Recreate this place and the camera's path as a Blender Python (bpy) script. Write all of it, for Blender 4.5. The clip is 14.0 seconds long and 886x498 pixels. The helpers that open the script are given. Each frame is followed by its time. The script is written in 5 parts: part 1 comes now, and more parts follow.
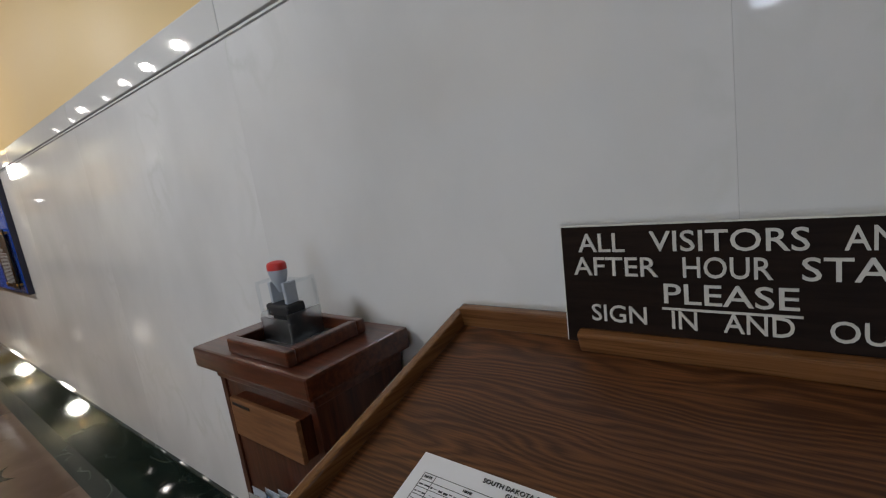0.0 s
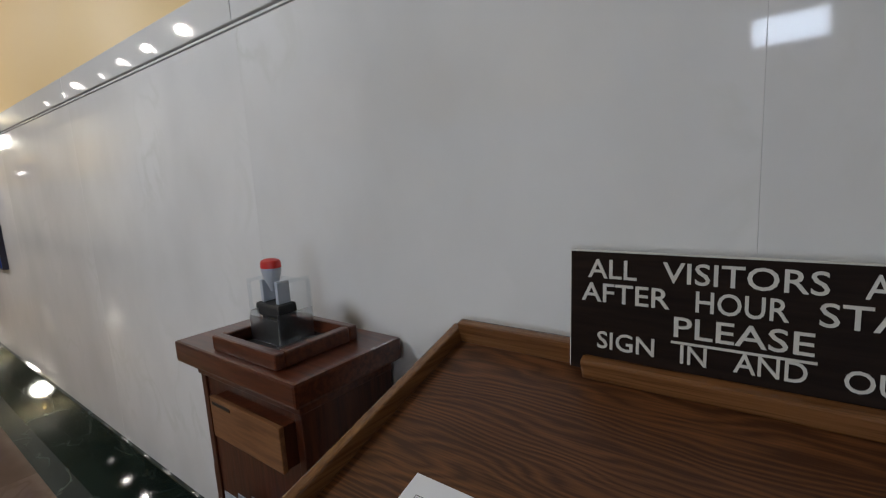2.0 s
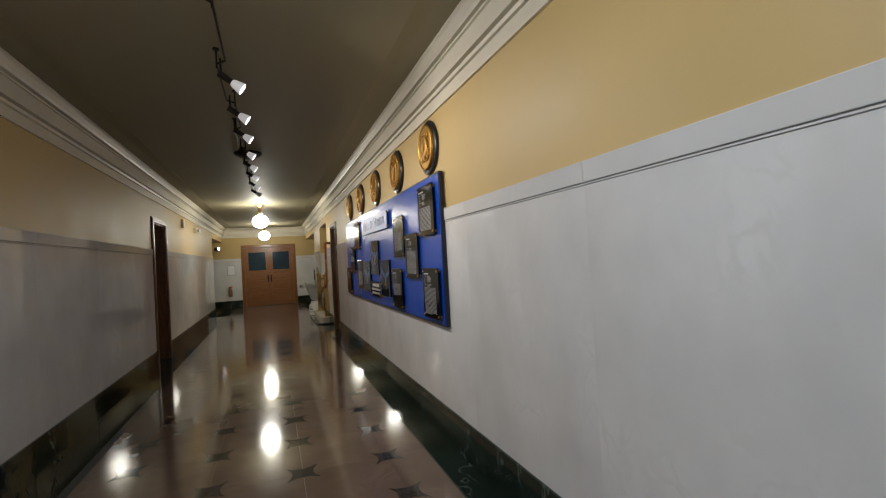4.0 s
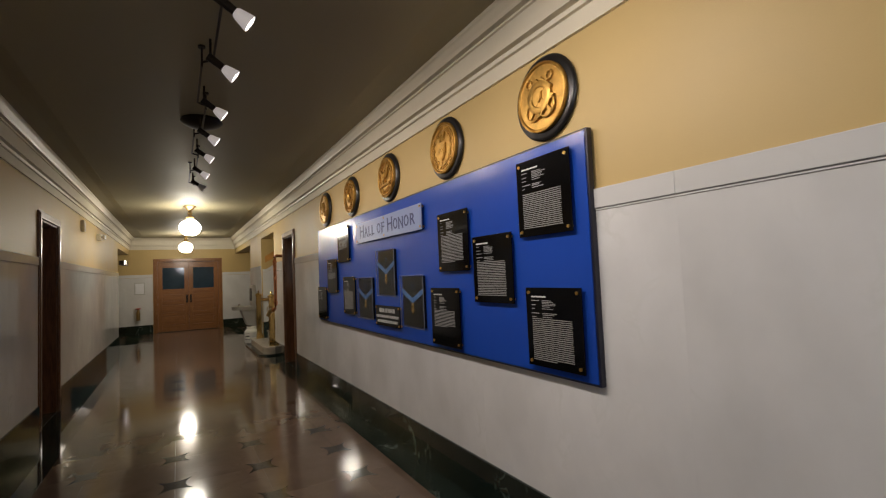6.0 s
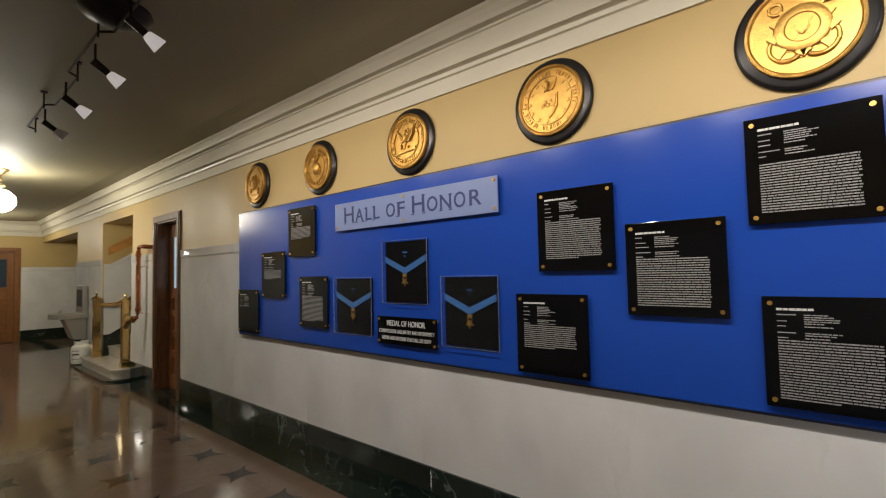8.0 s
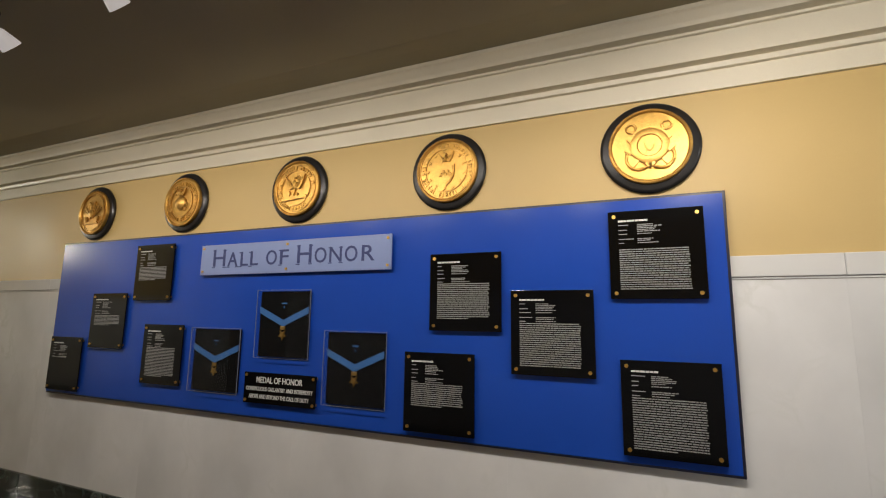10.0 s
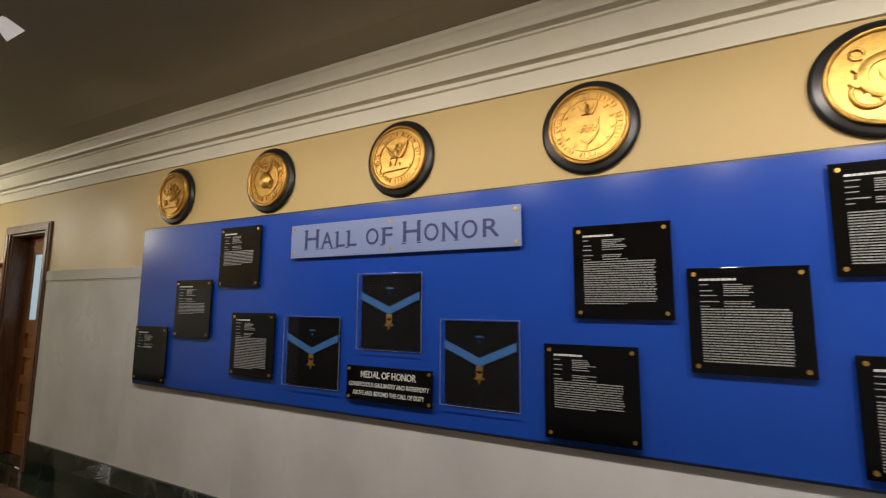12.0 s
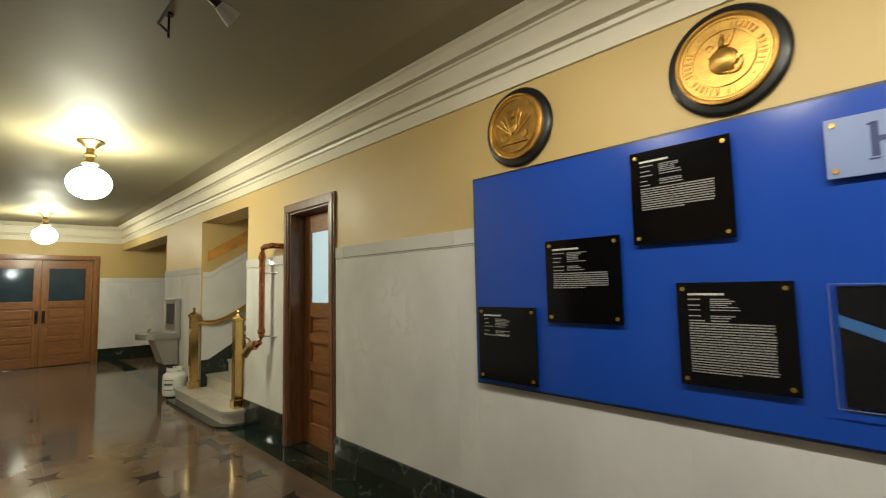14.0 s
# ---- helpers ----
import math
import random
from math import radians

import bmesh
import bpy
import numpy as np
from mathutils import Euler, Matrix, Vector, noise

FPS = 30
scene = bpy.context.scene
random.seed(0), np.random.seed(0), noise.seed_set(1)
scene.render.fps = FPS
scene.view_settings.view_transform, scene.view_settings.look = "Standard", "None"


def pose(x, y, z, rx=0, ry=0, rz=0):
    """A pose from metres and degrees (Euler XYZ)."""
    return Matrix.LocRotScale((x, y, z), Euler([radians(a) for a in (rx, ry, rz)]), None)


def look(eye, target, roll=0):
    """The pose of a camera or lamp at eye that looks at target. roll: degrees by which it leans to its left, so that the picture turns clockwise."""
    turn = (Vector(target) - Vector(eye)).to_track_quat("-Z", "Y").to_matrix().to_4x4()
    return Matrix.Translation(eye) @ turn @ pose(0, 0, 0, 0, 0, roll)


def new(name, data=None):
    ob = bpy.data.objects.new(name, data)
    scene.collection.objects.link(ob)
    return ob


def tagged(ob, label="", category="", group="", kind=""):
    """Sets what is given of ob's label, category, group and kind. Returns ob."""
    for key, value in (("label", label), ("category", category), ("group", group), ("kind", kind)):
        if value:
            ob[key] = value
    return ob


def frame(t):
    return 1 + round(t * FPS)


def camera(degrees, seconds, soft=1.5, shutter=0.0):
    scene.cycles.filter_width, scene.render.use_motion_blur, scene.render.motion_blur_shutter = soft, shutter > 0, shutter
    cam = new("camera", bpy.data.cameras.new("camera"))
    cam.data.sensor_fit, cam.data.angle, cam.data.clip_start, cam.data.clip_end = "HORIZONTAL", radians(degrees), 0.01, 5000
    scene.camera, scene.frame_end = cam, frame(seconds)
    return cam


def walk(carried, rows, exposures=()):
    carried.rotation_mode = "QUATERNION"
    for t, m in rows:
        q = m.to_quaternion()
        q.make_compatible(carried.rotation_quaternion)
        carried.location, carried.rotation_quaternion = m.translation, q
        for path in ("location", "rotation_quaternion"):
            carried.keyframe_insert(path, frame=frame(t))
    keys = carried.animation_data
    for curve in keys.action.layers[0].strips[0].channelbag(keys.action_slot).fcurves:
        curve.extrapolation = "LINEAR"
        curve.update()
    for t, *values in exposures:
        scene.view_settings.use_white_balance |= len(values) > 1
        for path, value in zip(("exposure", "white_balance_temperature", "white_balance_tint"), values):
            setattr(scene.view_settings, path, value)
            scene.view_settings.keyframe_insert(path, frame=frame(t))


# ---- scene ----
cam = camera(87.2, 14.0, 1.15, 0.2)
PATH = [
    (0, (0.153, -0.032, 1.38), (-1.1, 1.49, 1.044), -8.4),
    (0.5, (0.139, -0.031, 1.378), (-1.122, 1.481, 1.026), -8.3),
    (1, (0.136, -0.035, 1.375), (-1.116, 1.484, 1.021), -7.4),
    (1.5, (0.128, -0.026, 1.386), (-1.076, 1.532, 1.034), -4.8),
    (2, (0.117, -0.033, 1.386), (-1.091, 1.53, 1.079), -3.4),
    (2.5, (0.113, -0.068, 1.408), (-1.252, 1.388, 1.27), -3.2),
    (2.6, (0.113, -0.081, 1.432), (-1.328, 1.302, 1.306), -3.5),
    (2.9, (0.059, -0.187, 1.464), (-1.55, 0.996, 1.385), -4.6),
    (3, (0.036, -0.261, 1.473), (-1.625, 0.851, 1.406), -4.5),
    (3.4, (-0.172, -0.548, 1.458), (-2.008, 0.245, 1.457), -3.1),
    (3.5, (-0.243, -0.581, 1.463), (-2.093, 0.178, 1.481), -3.5),
    (3.7, (-0.396, -0.615, 1.482), (-2.274, 0.073, 1.516), -3.2),
    (5.8, (-2.279, -1.03, 1.516), (-4.049, -0.103, 1.613), -2.7),
    (6, (-2.491, -1.099, 1.507), (-4.224, -0.107, 1.612), -2.5),
    (6.5, (-2.988, -1.228, 1.489), (-4.657, -0.131, 1.605), -2.1),
    (7, (-3.48, -1.387, 1.499), (-5.113, -0.237, 1.61), -2.1),
    (7.5, (-3.936, -1.53, 1.533), (-5.437, -0.211, 1.627), -1.9),
    (8, (-4.233, -1.603, 1.533), (-5.548, -0.099, 1.629), -1.3),
    (8.5, (-4.355, -1.72, 1.543), (-5.48, -0.071, 1.68), -0.9),
    (9, (-4.367, -1.757, 1.563), (-5.334, -0.022, 1.793), -0.3),
    (9.2, (-4.374, -1.764, 1.59), (-5.282, -0.004, 1.86), 0.0),
    (11.3, (-4.577, -1.753, 1.554), (-5.306, 0.085, 1.854), 1.1),
    (11.5, (-4.668, -1.707, 1.547), (-5.467, 0.106, 1.824), 0.9),
    (12, (-4.996, -1.582, 1.575), (-5.928, 0.171, 1.814), 0.4),
    (12.5, (-5.465, -1.57, 1.557), (-6.553, 0.095, 1.768), -0.0),
    (13, (-5.963, -1.527, 1.51), (-7.198, 0.035, 1.697), -0.3),
    (13.5, (-6.479, -1.512, 1.507), (-7.835, -0.051, 1.672), -0.7),
    (14, (-7.014, -1.506, 1.52), (-8.448, -0.121, 1.681), -1.2),
]
EXPOSURES = [(0.0, -0.05, 6300, 15), (2.0, -0.03, 6280, 15), (2.5, -0.05, 6250, 14), (3.0, -0.22, 6200, 14), (3.5, -0.27, 6150, 13), (5.8, -0.42, 6650, 18), (7.0, -0.34, 6600, 16), (8.0, -0.05, 6500, 14), (9.0, -0.03, 6530, 13), (11.5, -0.1, 6580, 15), (12.5, 0.14, 6450, 11), (13.0, 0.25, 6500, 8), (14.0, 0.42, 6680, 4)]
walk(cam, [(t, look(eye, target, roll)) for t, eye, target, roll in PATH], EXPOSURES)

# ---- light and picture ----
world = bpy.data.worlds.new("world")
scene.world = world
world.use_nodes = True
world.node_tree.nodes["Background"].inputs[0].default_value = (0.5, 0.6, 0.8, 1)
world.node_tree.nodes["Background"].inputs[1].default_value = 0.05

DOOR_W = 50.0
# plan, metres
WN, WS, WW, WE = 0.637, -2.42, -20.03, 3.6      # corridor walls
CEIL, TOPZ = 3.005, 3.06                         # dropped middle of the ceiling, and its height along the walls
CAP0, CAP1, BASE = 1.783, 1.876, 0.283          # wainscot cap, base height
GLOBE_GLOW, SPOT_W, DAY_W = 66.0, 27.0, 6.0


# ---- materials ----
def material(name, color, rough=0.5, metal=0.0, var=0.12, scale=6.0, bump=0.05, bscale=60.0, coat=0.0, stretch=(1, 1, 1), rand=0.0, spec=0.5):
    """Principled paint, stone or metal with two scales of variation and a fine relief."""
    m = bpy.data.materials.new(name)
    m.use_nodes = True
    nt = m.node_tree
    b = nt.nodes["Principled BSDF"]
    tc = nt.nodes.new("ShaderNodeTexCoord")
    mp = nt.nodes.new("ShaderNodeMapping")
    mp.inputs["Scale"].default_value = stretch
    nt.links.new(tc.outputs["Object"], mp.inputs[0])
    n1, n2 = nt.nodes.new("ShaderNodeTexNoise"), nt.nodes.new("ShaderNodeTexNoise")
    n1.inputs["Scale"].default_value, n1.inputs["Detail"].default_value = scale, 6
    n2.inputs["Scale"].default_value, n2.inputs["Detail"].default_value = bscale, 4
    for n in (n1, n2):
        nt.links.new(mp.outputs[0], n.inputs["Vector"])
    add = nt.nodes.new("ShaderNodeMath")
    add.operation = "MULTIPLY_ADD"
    add.inputs[1].default_value, add.inputs[2].default_value = 0.35, 0.0
    nt.links.new(n2.outputs["Fac"], add.inputs[0])
    add2 = nt.nodes.new("ShaderNodeMath")
    nt.links.new(n1.outputs["Fac"], add2.inputs[0])
    nt.links.new(add.outputs[0], add2.inputs[1])
    last = add2
    if rand:
        oi = nt.nodes.new("ShaderNodeObjectInfo")
        ma = nt.nodes.new("ShaderNodeMath")
        ma.operation = "MULTIPLY_ADD"
        ma.inputs[1].default_value = rand
        nt.links.new(oi.outputs["Random"], ma.inputs[0])
        nt.links.new(add2.outputs[0], ma.inputs[2])
        last = ma
    ramp = nt.nodes.new("ShaderNodeValToRGB")
    ramp.color_ramp.elements[0].position, ramp.color_ramp.elements[1].position = 0.4, 0.95
    ramp.color_ramp.elements[0].color = (*[c * (1 - var) for c in color], 1)
    ramp.color_ramp.elements[1].color = (*[min(1, c * (1 + var)) for c in color], 1)
    nt.links.new(last.outputs[0], ramp.inputs[0])
    nt.links.new(ramp.outputs[0], b.inputs["Base Color"])
    b.inputs["Roughness"].default_value, b.inputs["Metallic"].default_value = rough, metal
    b.inputs["Coat Weight"].default_value, b.inputs["Coat Roughness"].default_value = coat, 0.08
    b.inputs["Specular IOR Level"].default_value = spec
    rr = nt.nodes.new("ShaderNodeMapRange")
    rr.inputs[3].default_value, rr.inputs[4].default_value = rough * 0.75, min(1, rough * 1.3)
    nt.links.new(n1.outputs["Fac"], rr.inputs[0])
    nt.links.new(rr.outputs[0], b.inputs["Roughness"])
    if bump:
        bp = nt.nodes.new("ShaderNodeBump")
        bp.inputs["Strength"].default_value, bp.inputs["Distance"].default_value = bump, 0.004
        nt.links.new(n2.outputs["Fac"], bp.inputs["Height"])
        nt.links.new(bp.outputs[0], b.inputs["Normal"])
    return m


def wood(name, dark, light, rough=0.35, along=0, coat=0.3, scale=1.0, grain=0.6, rings=7.0, spec=0.4, run=0.55, pores=0.3):
    """Straight and cathedral grain with fine pores, running along one axis of the piece."""
    m = bpy.data.materials.new(name)
    m.use_nodes = True
    nt = m.node_tree
    b = nt.nodes["Principled BSDF"]
    tc, mp, oi = nt.nodes.new("ShaderNodeTexCoord"), nt.nodes.new("ShaderNodeMapping"), nt.nodes.new("ShaderNodeObjectInfo")
    s = [6.0 * scale, 6.0 * scale, 6.0 * scale]
    s[along] = run * scale
    mp.inputs["Scale"].default_value = s
    nt.links.new(tc.outputs["Object"], mp.inputs[0])
    off = nt.nodes.new("ShaderNodeVectorMath")
    off.operation = "MULTIPLY_ADD"
    off.inputs[1].default_value = (11, 7, 5)
    nt.links.new(oi.outputs["Random"], off.inputs[0])
    nt.links.new(mp.outputs[0], off.inputs[2])
    broad = nt.nodes.new("ShaderNodeTexNoise")
    broad.inputs["Scale"].default_value, broad.inputs["Detail"].default_value = 0.9, 2
    nt.links.new(off.outputs[0], broad.inputs["Vector"])
    mul = nt.nodes.new("ShaderNodeMath")
    mul.operation = "MULTIPLY"
    mul.inputs[1].default_value = rings
    nt.links.new(broad.outputs["Fac"], mul.inputs[0])
    fr = nt.nodes.new("ShaderNodeMath")
    fr.operation = "PINGPONG"
    fr.inputs[1].default_value = 0.5
    nt.links.new(mul.outputs[0], fr.inputs[0])
    fine = nt.nodes.new("ShaderNodeTexNoise")
    fine.inputs["Scale"].default_value, fine.inputs["Detail"].default_value = 16.0, 8
    nt.links.new(off.outputs[0], fine.inputs["Vector"])
    mix = nt.nodes.new("ShaderNodeMath")
    mix.operation = "MULTIPLY_ADD"
    mix.inputs[1].default_value = grain
    nt.links.new(fr.outputs[0], mix.inputs[0])
    nt.links.new(fine.outputs["Fac"], mix.inputs[2])
    ramp = nt.nodes.new("ShaderNodeValToRGB")
    ramp.color_ramp.elements[0].position, ramp.color_ramp.elements[1].position = 0.42, 0.80
    ramp.color_ramp.elements[0].color, ramp.color_ramp.elements[1].color = (*dark, 1), (*light, 1)
    b.inputs["Specular IOR Level"].default_value = spec
    nt.links.new(mix.outputs[0], ramp.inputs[0])
    pore = nt.nodes.new("ShaderNodeTexNoise")         # short dark pores along the grain
    pore.inputs["Scale"].default_value, pore.inputs["Detail"].default_value = 30.0, 2
    nt.links.new(off.outputs[0], pore.inputs["Vector"])
    pr = nt.nodes.new("ShaderNodeMapRange")
    pr.inputs[1].default_value, pr.inputs[2].default_value, pr.inputs[3].default_value, pr.inputs[4].default_value = 0.54, 0.68, 0.0, pores
    nt.links.new(pore.outputs["Fac"], pr.inputs[0])
    pm = nt.nodes.new("ShaderNodeMix")
    pm.data_type = "RGBA"
    pm.inputs[7].default_value = (*[c * 0.45 for c in dark], 1)
    nt.links.new(pr.outputs[0], pm.inputs[0])
    nt.links.new(ramp.outputs[0], pm.inputs[6])
    nt.links.new(pm.outputs[2], b.inputs["Base Color"])
    b.inputs["Roughness"].default_value, b.inputs["Coat Weight"].default_value, b.inputs["Coat Roughness"].default_value = rough, coat, 0.15
    bp = nt.nodes.new("ShaderNodeBump")
    bp.inputs["Strength"].default_value, bp.inputs["Distance"].default_value = 0.12, 0.003
    nt.links.new(mix.outputs[0], bp.inputs["Height"])
    nt.links.new(bp.outputs[0], b.inputs["Normal"])
    return m


def plank_oak(name, dark, light):
    """Flat-sawn oak: drawn-out cathedral lines along x with fine dark pores."""
    m = bpy.data.materials.new(name)
    m.use_nodes = True
    nt = m.node_tree
    b = nt.nodes["Principled BSDF"]
    tc, sep, mp, mp2 = nt.nodes.new("ShaderNodeTexCoord"), nt.nodes.new("ShaderNodeSeparateXYZ"), nt.nodes.new("ShaderNodeMapping"), nt.nodes.new("ShaderNodeMapping")
    nt.links.new(tc.outputs["Object"], sep.inputs[0])
    mp.inputs["Scale"].default_value, mp2.inputs["Scale"].default_value = (1.6, 7.0, 7.0), (14.0, 420.0, 420.0)
    for q in (mp, mp2):
        nt.links.new(tc.outputs["Object"], q.inputs[0])
    bend, pore, patch = nt.nodes.new("ShaderNodeTexNoise"), nt.nodes.new("ShaderNodeTexNoise"), nt.nodes.new("ShaderNodeTexNoise")
    bend.inputs["Scale"].default_value, bend.inputs["Detail"].default_value = 1.0, 3
    patch.inputs["Scale"].default_value, patch.inputs["Detail"].default_value = 2.6, 3
    pore.inputs["Scale"].default_value, pore.inputs["Detail"].default_value = 1.0, 2
    nt.links.new(mp.outputs[0], bend.inputs["Vector"])
    nt.links.new(mp.outputs[0], patch.inputs["Vector"])
    nt.links.new(mp2.outputs[0], pore.inputs["Vector"])

    def math_node(kind, a, c, k=None):
        n = nt.nodes.new("ShaderNodeMath")
        n.operation = kind
        for i, v in enumerate((a, c, k)):
            if v is None:
                continue
            if isinstance(v, float):
                n.inputs[i].default_value = v
            else:
                nt.links.new(v, n.inputs[i])
        return n.outputs[0]
    rings = math_node("MULTIPLY_ADD", sep.outputs["Y"], 115.0, math_node("MULTIPLY", bend.outputs["Fac"], 22.0))
    line = math_node("PINGPONG", rings, 0.5)
    fac = math_node("MULTIPLY_ADD", line, 0.62, math_node("MULTIPLY", patch.outputs["Fac"], 0.45))
    fac = math_node("MULTIPLY_ADD", pore.outputs["Fac"], 0.55, fac)
    ramp = nt.nodes.new("ShaderNodeValToRGB")
    ramp.color_ramp.elements[0].position, ramp.color_ramp.elements[1].position = 0.52, 0.86
    ramp.color_ramp.elements[0].color, ramp.color_ramp.elements[1].color = (*dark, 1), (*light, 1)
    nt.links.new(fac, ramp.inputs[0])
    nt.links.new(ramp.outputs[0], b.inputs["Base Color"])
    b.inputs["Roughness"].default_value, b.inputs["Coat Weight"].default_value, b.inputs["Coat Roughness"].default_value, b.inputs["Specular IOR Level"].default_value = 0.40, 0.2, 0.2, 0.35
    bp = nt.nodes.new("ShaderNodeBump")
    bp.inputs["Strength"].default_value, bp.inputs["Distance"].default_value = 0.15, 0.002
    nt.links.new(fac, bp.inputs["Height"])
    nt.links.new(bp.outputs[0], b.inputs["Normal"])
    return m


def marble(name, ground, cloud, vein, rough, vein_scale, vein_width, cloud_scale=1.2, amount=1.0, bump=0.0, gather=(0.48, 0.68), tone=0.0):
    """Polished marble: clouded ground and thin branching veins, each slab with a figure of its own."""
    m = bpy.data.materials.new(name)
    m.use_nodes = True
    nt = m.node_tree
    b = nt.nodes["Principled BSDF"]
    tc, oi, off = nt.nodes.new("ShaderNodeTexCoord"), nt.nodes.new("ShaderNodeObjectInfo"), nt.nodes.new("ShaderNodeVectorMath")
    off.operation = "MULTIPLY_ADD"
    off.inputs[1].default_value = (17, 5, 9)
    nt.links.new(oi.outputs["Random"], off.inputs[0])
    nt.links.new(tc.outputs["Object"], off.inputs[2])
    mp = nt.nodes.new("ShaderNodeMapping")
    mp.inputs["Rotation"].default_value = (0, 0.5, 0.35)
    mp.inputs["Scale"].default_value = (1, 1, 0.75)
    nt.links.new(off.outputs[0], mp.inputs[0])
    c = nt.nodes.new("ShaderNodeTexNoise")
    c.inputs["Scale"].default_value, c.inputs["Detail"].default_value = cloud_scale, 5
    w = nt.nodes.new("ShaderNodeTexNoise")
    w.inputs["Scale"].default_value, w.inputs["Detail"].default_value, w.inputs["Distortion"].default_value = vein_scale, 7, 0.6
    for n in (c, w):
        nt.links.new(mp.outputs[0], n.inputs["Vector"])
    d = nt.nodes.new("ShaderNodeMath")
    d.operation = "SUBTRACT"
    d.inputs[1].default_value = 0.5
    nt.links.new(w.outputs["Fac"], d.inputs[0])
    a = nt.nodes.new("ShaderNodeMath")
    a.operation = "ABSOLUTE"
    nt.links.new(d.outputs[0], a.inputs[0])
    r = nt.nodes.new("ShaderNodeMapRange")
    r.inputs[1].default_value, r.inputs[2].default_value = 0.0, vein_width
    r.inputs[3].default_value, r.inputs[4].default_value = 1.0, 0.0
    nt.links.new(a.outputs[0], r.inputs[0])
    k = nt.nodes.new("ShaderNodeMapRange")            # veins gather in some parts only
    k.inputs[1].default_value, k.inputs[2].default_value = gather
    k.inputs[3].default_value, k.inputs[4].default_value = 0.0, amount
    nt.links.new(c.outputs["Fac"], k.inputs[0])
    f = nt.nodes.new("ShaderNodeMath")
    f.operation = "MULTIPLY"
    nt.links.new(r.outputs[0], f.inputs[0])
    nt.links.new(k.outputs[0], f.inputs[1])
    ramp = nt.nodes.new("ShaderNodeValToRGB")
    ramp.color_ramp.elements[0].position, ramp.color_ramp.elements[1].position = 0.3, 0.7
    ramp.color_ramp.elements[0].color, ramp.color_ramp.elements[1].color = (*ground, 1), (*cloud, 1)
    nt.links.new(c.outputs["Fac"], ramp.inputs[0])
    mx = nt.nodes.new("ShaderNodeMix")
    mx.data_type = "RGBA"
    mx.inputs[7].default_value = (*vein, 1)
    nt.links.new(f.outputs[0], mx.inputs[0])
    nt.links.new(ramp.outputs[0], mx.inputs[6])
    hs = nt.nodes.new("ShaderNodeHueSaturation")      # slabs differ a little in tone
    tr = nt.nodes.new("ShaderNodeMapRange")
    tr.inputs[3].default_value, tr.inputs[4].default_value = 1.0 - tone, 1.0
    nt.links.new(oi.outputs["Random"], tr.inputs[0])
    nt.links.new(tr.outputs[0], hs.inputs["Value"])
    nt.links.new(mx.outputs[2], hs.inputs["Color"])
    nt.links.new(hs.outputs[0], b.inputs["Base Color"])
    b.inputs["Roughness"].default_value = rough
    if bump:
        fn = nt.nodes.new("ShaderNodeTexNoise")
        fn.inputs["Scale"].default_value = 7
        nt.links.new(tc.outputs["Object"], fn.inputs["Vector"])
        bp = nt.nodes.new("ShaderNodeBump")
        bp.inputs["Strength"].default_value, bp.inputs["Distance"].default_value = bump, 0.01
        nt.links.new(fn.outputs["Fac"], bp.inputs["Height"])
        nt.links.new(bp.outputs[0], b.inputs["Normal"])
    return m


def glow(name, color, strength):
    m = bpy.data.materials.new(name)
    m.use_nodes = True
    b = m.node_tree.nodes["Principled BSDF"]
    b.inputs["Base Color"].default_value = (0.8, 0.8, 0.8, 1)
    b.inputs["Emission Color"].default_value, b.inputs["Emission Strength"].default_value = (*color, 1), strength
    b.inputs["Roughness"].default_value = 0.25
    return m


def glass(name, color=(1, 1, 1), rough=0.0, ior=1.45):
    m = bpy.data.materials.new(name)
    m.use_nodes = True
    b = m.node_tree.nodes["Principled BSDF"]
    b.inputs["Base Color"].default_value = (*color, 1)
    b.inputs["Transmission Weight"].default_value, b.inputs["Roughness"].default_value, b.inputs["IOR"].default_value = 1.0, rough, ior
    return m


def thin_acrylic(name, color):
    """Clear sheet: light passes straight through, with a gloss that grows at grazing angles."""
    m = bpy.data.materials.new(name)
    m.use_nodes = True
    nt = m.node_tree
    clear, gloss, fres, mix = (nt.nodes.new("ShaderNode" + k) for k in ("BsdfTransparent", "BsdfGlossy", "LayerWeight", "MixShader"))
    clear.inputs[0].default_value = (*color, 1)
    gloss.inputs["Roughness"].default_value = 0.02
    fres.inputs["Blend"].default_value = 0.5
    power, scale = nt.nodes.new("ShaderNodeMath"), nt.nodes.new("ShaderNodeMath")
    power.operation, power.inputs[1].default_value = "POWER", 5.0
    scale.operation, scale.inputs[1].default_value, scale.inputs[2].default_value = "MULTIPLY_ADD", 0.5, 0.02
    nt.links.new(fres.outputs["Facing"], power.inputs[0])
    nt.links.new(power.outputs[0], scale.inputs[0])
    nt.links.new(scale.outputs[0], mix.inputs[0])
    nt.links.new(clear.outputs[0], mix.inputs[1])
    nt.links.new(gloss.outputs[0], mix.inputs[2])
    nt.links.new(mix.outputs[0], nt.nodes["Material Output"].inputs[0])
    return m


